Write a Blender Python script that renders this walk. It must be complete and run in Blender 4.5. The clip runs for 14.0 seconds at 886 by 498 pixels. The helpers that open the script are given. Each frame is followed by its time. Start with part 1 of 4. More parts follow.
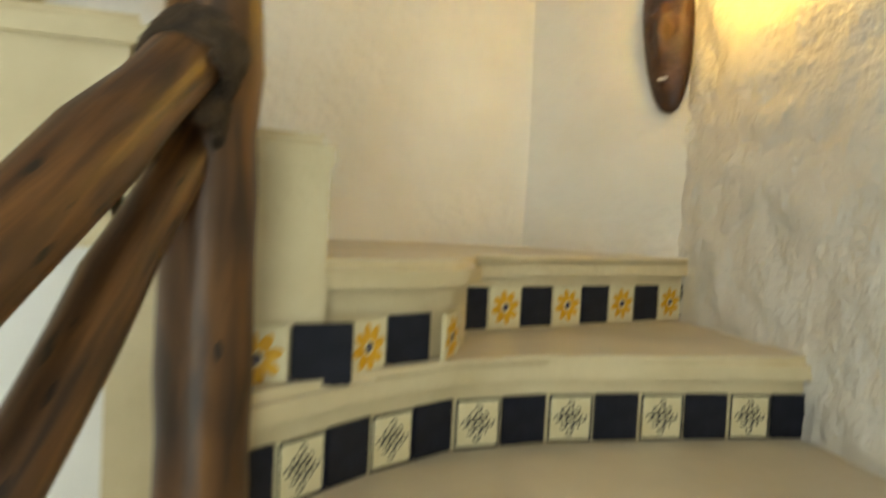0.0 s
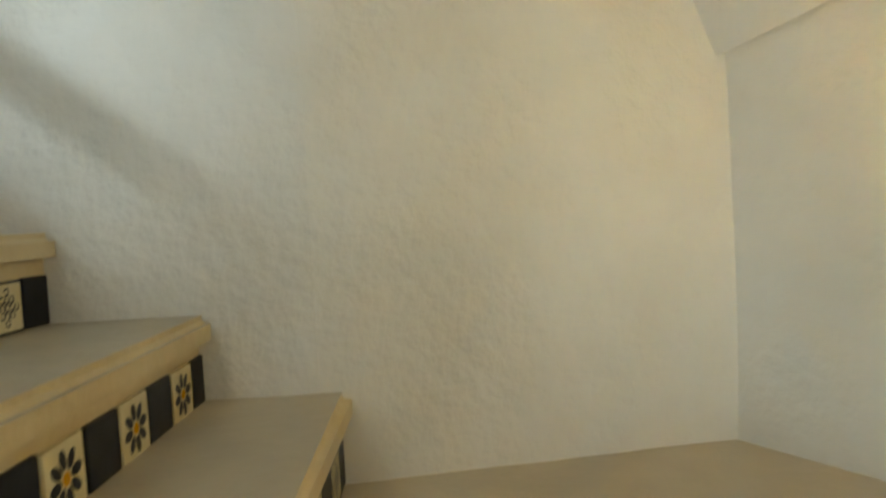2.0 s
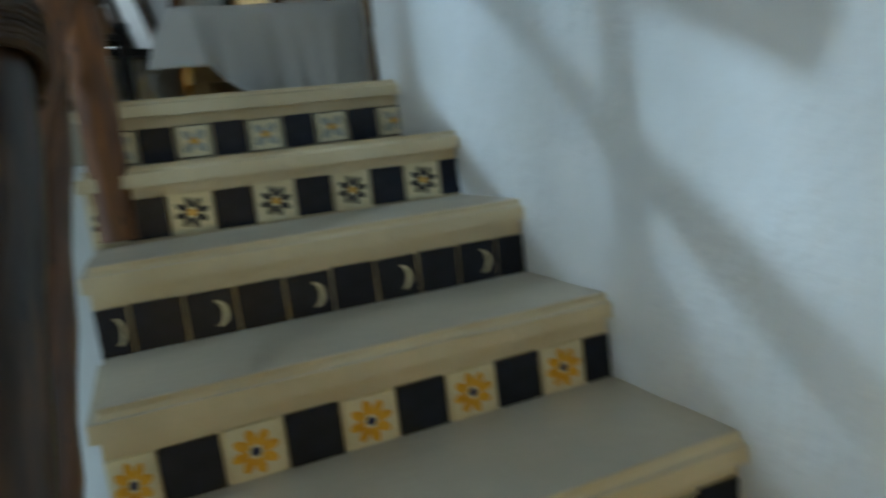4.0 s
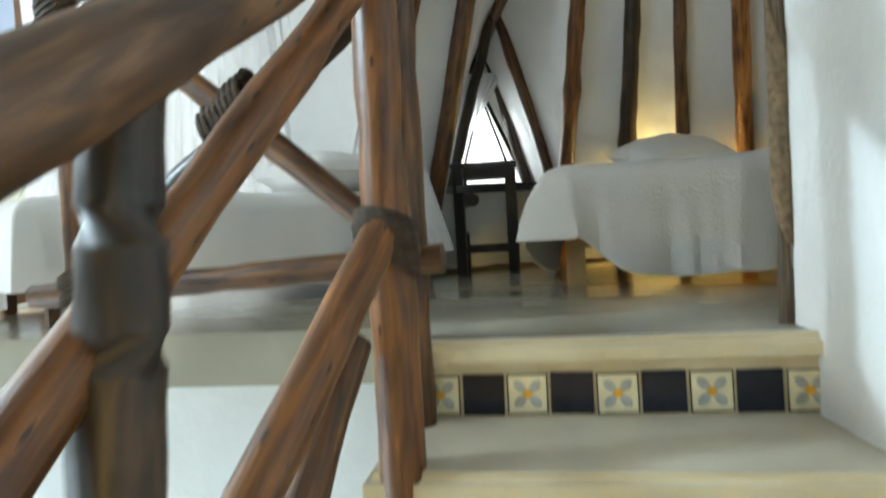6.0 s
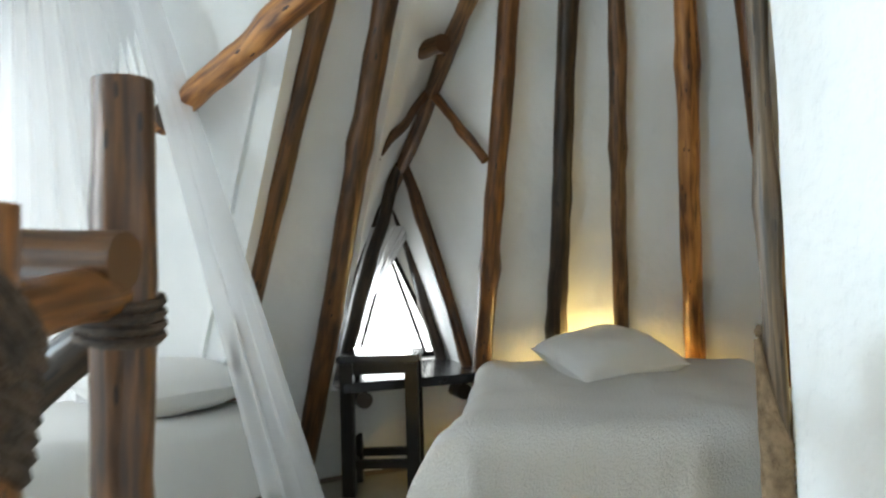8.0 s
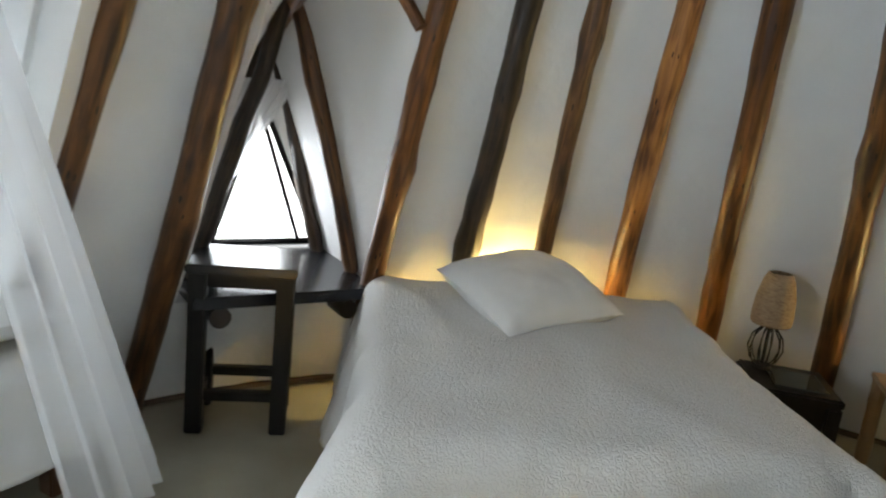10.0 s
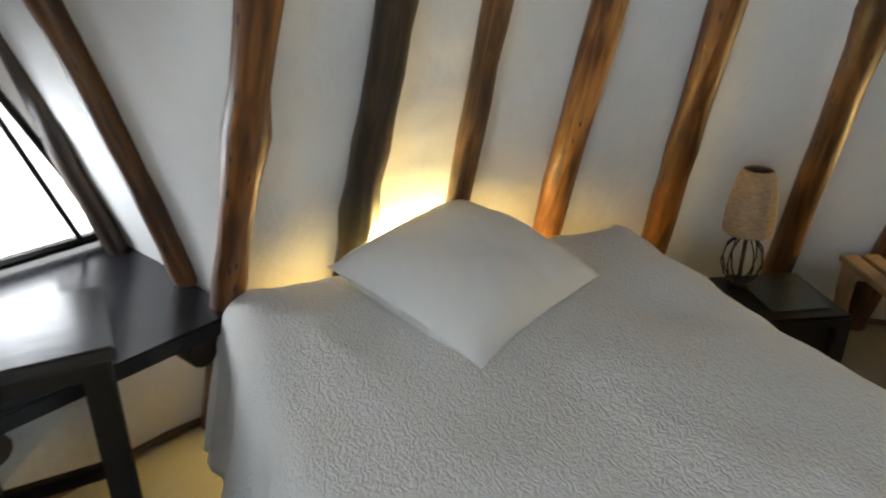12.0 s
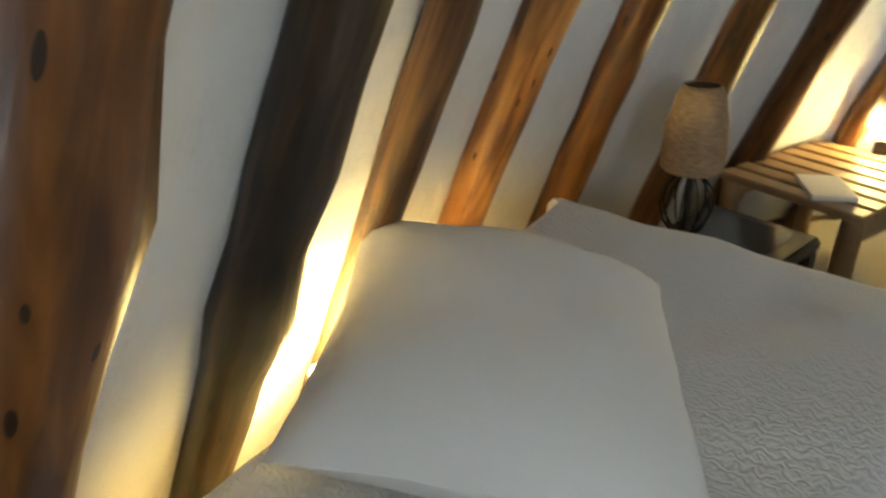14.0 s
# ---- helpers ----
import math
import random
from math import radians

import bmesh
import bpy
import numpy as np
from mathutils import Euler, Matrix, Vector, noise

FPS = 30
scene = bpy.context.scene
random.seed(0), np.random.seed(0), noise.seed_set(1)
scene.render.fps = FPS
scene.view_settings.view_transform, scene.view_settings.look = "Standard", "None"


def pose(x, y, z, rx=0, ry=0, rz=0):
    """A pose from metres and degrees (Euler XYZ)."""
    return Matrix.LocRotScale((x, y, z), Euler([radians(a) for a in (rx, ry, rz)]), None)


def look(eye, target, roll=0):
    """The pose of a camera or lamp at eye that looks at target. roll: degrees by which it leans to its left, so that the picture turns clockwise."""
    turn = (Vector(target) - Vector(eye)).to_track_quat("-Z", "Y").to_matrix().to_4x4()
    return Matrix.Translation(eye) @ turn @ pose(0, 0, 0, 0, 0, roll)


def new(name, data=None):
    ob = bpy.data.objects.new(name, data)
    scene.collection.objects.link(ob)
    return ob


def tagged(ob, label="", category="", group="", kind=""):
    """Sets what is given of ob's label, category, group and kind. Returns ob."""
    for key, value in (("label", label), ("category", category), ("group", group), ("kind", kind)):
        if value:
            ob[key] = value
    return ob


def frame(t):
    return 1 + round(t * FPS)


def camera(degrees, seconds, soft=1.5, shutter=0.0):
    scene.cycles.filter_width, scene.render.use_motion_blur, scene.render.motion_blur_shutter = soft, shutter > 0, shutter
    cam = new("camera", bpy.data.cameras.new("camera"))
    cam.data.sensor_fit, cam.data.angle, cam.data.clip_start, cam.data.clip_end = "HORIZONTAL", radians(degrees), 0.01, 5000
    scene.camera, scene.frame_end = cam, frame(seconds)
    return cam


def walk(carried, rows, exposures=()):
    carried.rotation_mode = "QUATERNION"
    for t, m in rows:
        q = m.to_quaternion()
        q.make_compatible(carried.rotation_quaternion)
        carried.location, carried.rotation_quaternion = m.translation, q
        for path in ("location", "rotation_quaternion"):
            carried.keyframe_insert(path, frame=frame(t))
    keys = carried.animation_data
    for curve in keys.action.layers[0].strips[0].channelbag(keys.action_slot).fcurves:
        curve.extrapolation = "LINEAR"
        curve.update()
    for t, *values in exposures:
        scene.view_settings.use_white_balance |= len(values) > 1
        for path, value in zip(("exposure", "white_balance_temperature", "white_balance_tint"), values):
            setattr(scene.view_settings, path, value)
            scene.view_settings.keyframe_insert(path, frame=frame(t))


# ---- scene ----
cam = camera(64.6, 14.0, soft=2.1, shutter=0.5)
PATH = [
    (0, (-2.207, 0.204, 0.066), (-0.294, -0.375, -0.005), 3.0),
    (0.3, (-2.071, 0.11, 0.16), (-0.178, -0.535, 0.181), 2.1),
    (0.5, (-1.996, 0.041, 0.206), (-0.065, -0.479, 0.243), 1.4),
    (1, (-1.88, -0.054, 0.335), (0.116, -0.163, 0.399), 1.2),
    (1.5, (-1.642, -0.04, 0.404), (0.358, -0.024, 0.425), 0.5),
    (2, (-1.442, -0.133, 0.558), (0.556, -0.151, 0.455), -3.1),
    (2.5, (-1.356, -0.212, 0.722), (0.577, 0.266, 0.533), -2.2),
    (3, (-1.137, -0.21, 0.821), (0.502, 0.896, 0.518), -2.6),
    (3.5, (-0.943, -0.22, 0.945), (0.54, 1.069, 0.577), -1.1),
    (4, (-0.856, -0.193, 1.112), (-0.101, 1.632, 0.793), -6.7),
    (4.2, (-0.8, -0.184, 1.146), (-0.272, 1.72, 0.836), -4.4),
    (6.3, (-0.577, 0.521, 1.766), (-0.904, 2.494, 1.713), -3.5),
    (6.5, (-0.547, 0.619, 1.879), (-0.856, 2.595, 1.841), -2.9),
    (7, (-0.479, 0.784, 2.019), (-0.732, 2.768, 2.031), 0.1),
    (7.5, (-0.47, 0.967, 2.11), (-0.797, 2.939, 2.167), -1.0),
    (8, (-0.46, 1.116, 2.209), (-0.603, 3.11, 2.285), -1.8),
    (8.5, (-0.411, 1.278, 2.303), (-0.559, 3.272, 2.257), -3.4),
    (9, (-0.487, 1.439, 2.345), (-0.527, 3.432, 2.178), 1.0),
    (11.3, (-0.745, 2.388, 2.62), (-0.085, 4.128, 1.889), 1.0),
    (11.5, (-0.722, 2.486, 2.615), (-0.012, 4.196, 1.862), -0.6),
    (12, (-0.727, 2.718, 2.57), (0.086, 4.362, 1.771), 0.0),
    (12.5, (-0.787, 2.99, 2.527), (0.224, 4.507, 1.706), 0.2),
    (13, (-0.76, 3.271, 2.471), (0.32, 4.738, 1.645), -1.6),
    (13.5, (-0.73, 3.559, 2.415), (0.626, 4.768, 1.58), -0.2),
    (14, (-0.67, 3.739, 2.371), (0.874, 4.633, 1.468), -1.5),
]
EXPO = [(0, -0.75, 9300, 6), (0.5, -0.7, 9400, 5), (1.0, -1.2, 9300, 3), (2.0, -1.15, 8000, 2), (2.5, -1.25, 7100, 0), (3.3, -1.45, 6400, 2), (4.2, -1.3, 5800, -2),
        (6.3, 0.1, 6800, 3), (9.0, 0.27, 6700, 8), (11.5, 0.4, 6700, 12), (14, 0.22, 6800, 9)]
walk(cam, [(t, look(e, g, r)) for t, e, g, r in PATH], EXPO)

# ---- light ----
F = 1.309          # bedroom floor
R = 0.187          # riser
world = bpy.data.worlds.new("sky")
scene.world = world
world.use_nodes = True
wn = world.node_tree.nodes
sky = wn.new("ShaderNodeTexSky")
sky.sky_type, sky.sun_disc, sky.sun_elevation, sky.sun_rotation = "NISHITA", False, radians(52), radians(290)
wn["Background"].inputs["Strength"].default_value = 0.12
world.node_tree.links.new(sky.outputs[0], wn["Background"].inputs["Color"])
sun = new("sun", bpy.data.lights.new("sun", "SUN"))
sun.data.energy, sun.data.angle, sun.data.color = 3.5, radians(0.5), (1, 0.95, 0.87)
sun.matrix_world = look((-6, 3, 9), (-1, 4.2, 1))


def area(name, eye, target, w, h, watts, color):
    ob = new(name, bpy.data.lights.new(name, "AREA"))
    ob.data.shape, ob.data.size, ob.data.size_y, ob.data.energy, ob.data.color = "RECTANGLE", w, h, watts, color
    ob.matrix_world = look(eye, target)
    return ob


def bulb(name, p, watts, radius=0.03, color=(1, 0.58, 0.17)):
    ob = new(name, bpy.data.lights.new(name, "POINT"))
    ob.data.energy, ob.data.shadow_soft_size, ob.data.color = watts, radius, color
    ob.location = p
    return ob


DAY = (0.84, 0.92, 1)
area("daylight_tall_window", (-9.5, 3.3, 4.6), (-1.0, 3.0, 2.0), 7.0, 5.4, 800, DAY)
# added fill in the unseen stair window, brightens bedroom walls and stairs
area("stair_bedroom_fill", (-3.0, 1.10, 2.65), (-0.2, 1.2, 1.6), 0.62, 0.62, 30, (0.74, 0.88, 1))
# small added beam, throws the blue light patches onto the stair wall
area("stair_patch_beam", (-3.9, 0.96, 2.85), (0, 0.7, 0.9), 0.15, 0.15, 150, (0.60, 0.79, 1))
area("daylight_dormer", (-1.07, 4.66, 2.02), (-0.5, 3.3, 1.7), 0.36, 0.36, 3.5, DAY)
# added lamp before a solid wall, brightens the downstairs wall in bluish white
area("downstairs_fill", (-3.8, 1.3, -0.2), (-1.5, 1.6, -0.2), 1.6, 1.6, 125, (0.60, 0.80, 1))
bulb("bed_lamp_bulb", (0.0, 4.36, F + 0.43), 17, color=(1, 0.74, 0.27))
bulb("bench_lamp_bulb", (1.66, 3.60, F + 0.42), 11, color=(1, 0.74, 0.27))
bulb("sconce_bulb", (-0.72, -0.90, 0.80), 16, color=(1, 0.62, 0.12))

# ---- materials ----


def material(name, rough=0.7, metal=0.0):
    m = bpy.data.materials.new(name)
    m.use_nodes = True
    b = m.node_tree.nodes["Principled BSDF"]
    b.inputs["Roughness"].default_value, b.inputs["Metallic"].default_value = rough, metal
    return m, m.node_tree.nodes, m.node_tree.links, b


def mixed(name, c1, c2, scale, rough=0.7, bump=0.0, bscale=60, stretch=(1, 1, 1), detail=6, coords="Object", metal=0.0, c3=None, dist=0.02):
    """Two colours mottled by noise at two scales, with a fine relief."""
    m, n, l, b = material(name, rough, metal)
    tc = n.new("ShaderNodeTexCoord")
    mp = n.new("ShaderNodeMapping")
    mp.inputs["Scale"].default_value = stretch
    l.new(tc.outputs[coords], mp.inputs[0])
    nz = n.new("ShaderNodeTexNoise")
    nz.inputs["Scale"].default_value, nz.inputs["Detail"].default_value = scale, detail
    l.new(mp.outputs[0], nz.inputs["Vector"])
    cr = n.new("ShaderNodeValToRGB")
    cr.color_ramp.elements[0].position, cr.color_ramp.elements[1].position = 0.32, 0.68
    cr.color_ramp.elements[0].color, cr.color_ramp.elements[1].color = (*c1, 1), (*c2, 1)
    if c3:
        e = cr.color_ramp.elements.new(0.5)
        e.color = (*c3, 1)
    l.new(nz.outputs[0], cr.inputs[0])
    l.new(cr.outputs[0], b.inputs["Base Color"])
    if bump:
        nb = n.new("ShaderNodeTexNoise")
        nb.inputs["Scale"].default_value, nb.inputs["Detail"].default_value = bscale, 5
        l.new(mp.outputs[0], nb.inputs["Vector"])
        bp = n.new("ShaderNodeBump")
        bp.inputs["Strength"].default_value, bp.inputs["Distance"].default_value = bump, dist
        l.new(nb.outputs[0], bp.inputs["Height"])
        l.new(bp.outputs[0], b.inputs["Normal"])
    return m


PLASTER = mixed("plaster", (0.74, 0.74, 0.73), (0.83, 0.83, 0.82), 2.5, 0.85, 0.35, 14)
STAIR_PLASTER = mixed("stair_plaster", (0.74, 0.73, 0.70), (0.83, 0.82, 0.80), 3, 0.6, 0.45, 22)
ROUGH_PLASTER = mixed("trowelled_plaster", (0.72, 0.70, 0.66), (0.82, 0.80, 0.76), 6, 0.5, 0.65, 40)
STEP_CEMENT = mixed("polished_cream_cement", (0.44, 0.39, 0.30), (0.58, 0.51, 0.39), 3, 0.42, 0.15, 30)
FLOOR_CEMENT = mixed("polished_floor_cement", (0.30, 0.275, 0.21), (0.42, 0.385, 0.30), 2.2, 0.16, 0.08, 7)
NOSING = mixed("cream_edge", (0.56, 0.46, 0.28), (0.69, 0.59, 0.39), 5, 0.45, 0.2, 40)


def wood_mat(name, dark, light, mid):
    """Peeled log: streaks along the log by its own length coordinate, with pits and a satin finish."""
    m, n, l, b = material(name, 0.42)
    uv = n.new("ShaderNodeUVMap")
    mp = n.new("ShaderNodeMapping")
    mp.inputs["Scale"].default_value = (1, 0.16, 1)
    l.new(uv.outputs[0], mp.inputs[0])
    nz = n.new("ShaderNodeTexNoise")
    nz.inputs["Scale"].default_value, nz.inputs["Detail"].default_value, nz.inputs["Distortion"].default_value = 34, 7, 0.6
    l.new(mp.outputs[0], nz.inputs["Vector"])
    big = n.new("ShaderNodeTexNoise")
    big.inputs["Scale"].default_value = 5
    l.new(uv.outputs[0], big.inputs["Vector"])
    add = n.new("ShaderNodeMath")
    add.operation = "MULTIPLY_ADD"
    add.inputs[1].default_value, add.inputs[2].default_value = 0.5, -0.25
    l.new(big.outputs[0], add.inputs[0])
    s2 = n.new("ShaderNodeMath")
    l.new(nz.outputs[0], s2.inputs[0])
    l.new(add.outputs[0], s2.inputs[1])
    cr = n.new("ShaderNodeValToRGB")
    e = cr.color_ramp.elements
    e[0].position, e[0].color = 0.33, (*dark, 1)
    e[1].position, e[1].color = 0.66, (*light, 1)
    k = e.new(0.5)
    k.color = (*mid, 1)
    l.new(s2.outputs[0], cr.inputs[0])
    # small dark pits
    vo = n.new("ShaderNodeTexVoronoi")
    vo.inputs["Scale"].default_value = 22
    mp2 = n.new("ShaderNodeMapping")
    mp2.inputs["Scale"].default_value = (1, 0.45, 1)
    l.new(uv.outputs[0], mp2.inputs[0])
    l.new(mp2.outputs[0], vo.inputs["Vector"])
    pit = n.new("ShaderNodeMath")
    pit.operation, pit.inputs[1].default_value = "LESS_THAN", 0.13
    l.new(vo.outputs["Distance"], pit.inputs[0])
    mx = n.new("ShaderNodeMixRGB")
    mx.inputs[2].default_value = (*[v * 0.35 for v in dark], 1)
    l.new(pit.outputs[0], mx.inputs[0])
    l.new(cr.outputs[0], mx.inputs[1])
    l.new(mx.outputs[0], b.inputs["Base Color"])
    bp = n.new("ShaderNodeBump")
    bp.inputs["Strength"].default_value, bp.inputs["Distance"].default_value = 0.35, 0.006
    l.new(s2.outputs[0], bp.inputs["Height"])
    l.new(bp.outputs[0], b.inputs["Normal"])
    return m


LOG = wood_mat("log_brown", (0.035, 0.014, 0.005), (0.165, 0.068, 0.019), (0.088, 0.035, 0.010))
LOG_RED = wood_mat("log_reddish", (0.065, 0.023, 0.007), (0.23, 0.086, 0.019), (0.135, 0.049, 0.011))
LOG_DARK = wood_mat("log_dark", (0.012, 0.008, 0.005), (0.065, 0.036, 0.018), (0.028, 0.016, 0.009))
LOG_GREY = wood_mat("log_grey", (0.042, 0.019, 0.008), (0.20, 0.095, 0.036), (0.105, 0.048, 0.019))
LOG_ORANGE = wood_mat("log_orange", (0.12, 0.042, 0.012), (0.50, 0.215, 0.055), (0.34, 0.135, 0.034))
TRUNK_GREY = wood_mat("bark", (0.045, 0.030, 0.018), (0.15, 0.10, 0.058), (0.09, 0.06, 0.034))
BLACK_WOOD = mixed("black_stained_wood", (0.006, 0.005, 0.005), (0.017, 0.014, 0.013), 8, 0.33, 0.08, 40, (1, 1, 0.15), dist=0.003)
PINE = mixed("pine", (0.42, 0.26, 0.10), (0.58, 0.38, 0.17), 9, 0.5, 0.15, 60, (1, 1, 0.1))
SLAT_WOOD = mixed("weathered_slat", (0.20, 0.12, 0.06), (0.36, 0.24, 0.13), 9, 0.5, 0.2, 50, (0.15, 1, 1))
VINE = mixed("vine_lashing", (0.022, 0.013, 0.007), (0.070, 0.040, 0.021), 40, 0.75, 0.5, 160)
ROPE = mixed("rope", (0.13, 0.085, 0.045), (0.28, 0.19, 0.11), 60, 0.85, 0.5, 200)
IRON = mixed("black_iron", (0.01, 0.01, 0.01), (0.03, 0.028, 0.026), 30, 0.5, 0.2, 90, metal=0.6)
RAFFIA = mixed("woven_shade", (0.26, 0.17, 0.10), (0.42, 0.29, 0.17), 60, 0.85, 0.5, 120, (1, 1, 3))
MASK_WOOD = mixed("mask_wood", (0.035, 0.014, 0.008), (0.085, 0.034, 0.018), 14, 0.4, 0.3, 60)
YELLOW = mixed("yellow_cloth", (0.75, 0.52, 0.02), (0.85, 0.63, 0.05), 8, 0.85, 0.2, 80)
BLACK_WOOD.node_tree.nodes["Principled BSDF"].inputs["Specular IOR Level"].default_value = 0.22
MIRROR_TOP, _n, _l, _b = material("dark_glass_top", 0.06)
_b.inputs["Base Color"].default_value = (0.05, 0.06, 0.06, 1)
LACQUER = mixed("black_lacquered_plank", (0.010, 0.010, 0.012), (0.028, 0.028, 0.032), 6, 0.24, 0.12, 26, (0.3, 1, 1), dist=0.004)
TILE_CREAM = mixed("tile_cream", (0.66, 0.58, 0.36), (0.74, 0.67, 0.45), 20, 0.22, 0.08, 60)
TILE_NAVY = mixed("tile_navy", (0.004, 0.006, 0.012), (0.010, 0.013, 0.026), 25, 0.42, 0.1, 60, dist=0.003)
TILE_NAVY.node_tree.nodes["Principled BSDF"].inputs["Specular IOR Level"].default_value = 0.3
TILE_YELLOW = mixed("tile_yellow", (0.62, 0.30, 0.02), (0.76, 0.42, 0.04), 60, 0.22)
TILE_BLUE = mixed("tile_blue", (0.01, 0.014, 0.05), (0.02, 0.03, 0.09), 60, 0.22)
TILE_GREY = mixed("tile_grey", (0.30, 0.30, 0.27), (0.42, 0.42, 0.38), 60, 0.25)


def cloth_mat(name, c, scale, strength, kind="quilt"):
    m, n, l, b = material(name, 0.9)
    tc = n.new("ShaderNodeTexCoord")
    nz = n.new("ShaderNodeTexNoise")
    nz.inputs["Scale"].default_value = 3
    l.new(tc.outputs["UV"], nz.inputs["Vector"])
    cr = n.new("ShaderNodeValToRGB")
    cr.color_ramp.elements[0].color = (*[v * 0.93 for v in c], 1)
    cr.color_ramp.elements[1].color = (*c, 1)
    l.new(nz.outputs[0], cr.inputs[0])
    l.new(cr.outputs[0], b.inputs["Base Color"])
    wv = n.new("ShaderNodeTexWave")
    wv.wave_type, wv.bands_direction = "BANDS", "X"
    wv.inputs["Scale"].default_value, wv.inputs["Distortion"].default_value = scale, 11.0
    wv.inputs["Detail"].default_value, wv.inputs["Detail Scale"].default_value = 1.0, 3.0
    l.new(tc.outputs["UV"], wv.inputs["Vector"])
    vo = n.new("ShaderNodeTexVoronoi")
    vo.inputs["Scale"].default_value = scale * 3.0
    l.new(tc.outputs["UV"], vo.inputs["Vector"])
    mu = n.new("ShaderNodeMath")
    mu.operation = "MULTIPLY_ADD"
    mu.inputs[1].default_value = 0.8
    l.new(vo.outputs["Distance"], mu.inputs[0])
    l.new(wv.outputs[1], mu.inputs[2])
    bp = n.new("ShaderNodeBump")
    bp.inputs["Strength"].default_value, bp.inputs["Distance"].default_value = strength, 0.006
    l.new(mu.outputs[0], bp.inputs["Height"])
    l.new(bp.outputs[0], b.inputs["Normal"])
    return m


QUILT = cloth_mat("white_quilt", (0.78, 0.77, 0.75), 20, 0.36)
LINEN = cloth_mat("white_linen", (0.82, 0.81, 0.79), 60, 0.04)


def sheer_mat(name, amount):
    m, n, l, b = material(name, 0.9)
    b.inputs["Base Color"].default_value = (0.86, 0.86, 0.86, 1)
    out = n["Material Output"]
    tl = n.new("ShaderNodeBsdfTranslucent")
    tl.inputs[0].default_value = (0.86, 0.87, 0.88, 1)
    tp = n.new("ShaderNodeBsdfTransparent")
    a1, a2 = n.new("ShaderNodeMixShader"), n.new("ShaderNodeMixShader")
    a1.inputs[0].default_value, a2.inputs[0].default_value = 0.55, amount
    l.new(b.outputs[0], a1.inputs[1])
    l.new(tl.outputs[0], a1.inputs[2])
    l.new(a1.outputs[0], a2.inputs[1])
    l.new(tp.outputs[0], a2.inputs[2])
    l.new(a2.outputs[0], out.inputs[0])
    return m


NET = sheer_mat("mosquito_net", 0.48)
CURTAIN = sheer_mat("sheer_curtain", 0.18)
GLASS, _n, _l, _b = material("glass", 0.02)
_b.inputs["Transmission Weight"].default_value, _b.inputs["Base Color"].default_value = 1.0, (1, 1, 1, 1)
LEAF = mixed("palm_leaf", (0.04, 0.07, 0.015), (0.10, 0.14, 0.04), 8, 0.5)
GROUND = mixed("pale_sand", (0.40, 0.35, 0.26), (0.52, 0.46, 0.35), 3, 0.95, 0.4, 20)
BULB_GLASS, _n, _l, _b = material("amber_glass", 0.3)
_b.inputs["Base Color"].default_value = (0.8, 0.25, 0.03, 1)
_b.inputs["Transmission Weight"].default_value = 0.6

# ---- shaping helpers ----


def finish(name, bm, mats, parent=None, smooth=True):
    me = bpy.data.meshes.new(name)
    bm.normal_update()
    bm.to_mesh(me)
    bm.free()
    for m in mats if isinstance(mats, (list, tuple)) else [mats]:
        me.materials.append(m)
    if smooth:
        me.shade_smooth()
        me.set_sharp_from_angle(angle=radians(38))
    ob = new(name, me)
    if parent:
        ob.parent = parent
    return ob


def box_bm(bm, size, at=(0, 0, 0), m=None, bevel=0.0):
    r = bmesh.ops.create_cube(bm, size=1, matrix=(m or Matrix()) @ Matrix.Translation(at) @ Matrix.Diagonal((*size, 1)))
    if bevel:
        edges = list({e for v in r["verts"] for e in v.link_edges})
        bmesh.ops.bevel(bm, geom=edges, offset=bevel, segments=2, affect="EDGES")


def box(name, size, at, mat, parent=None, bevel=0.0, m=None):
    bm = bmesh.new()
    box_bm(bm, size, at, m, bevel)
    return finish(name, bm, mat, parent)


def prism(name, poly, z0, z1, mat, parent=None, bevel=0.0, segments=3):
    """An upright block over a plan outline (anticlockwise), its upper edges rounded."""
    bm = bmesh.new()
    lo = [bm.verts.new((x, y, z0)) for x, y in poly]
    hi = [bm.verts.new((x, y, z1)) for x, y in poly]
    k = len(poly)
    bm.faces.new(lo[::-1])
    top = bm.faces.new(hi)
    for i in range(k):
        bm.faces.new((lo[i], lo[(i + 1) % k], hi[(i + 1) % k], hi[i]))
    if bevel:
        bmesh.ops.bevel(bm, geom=list(top.edges), offset=bevel, segments=segments, affect="EDGES")
    return finish(name, bm, mat, parent)


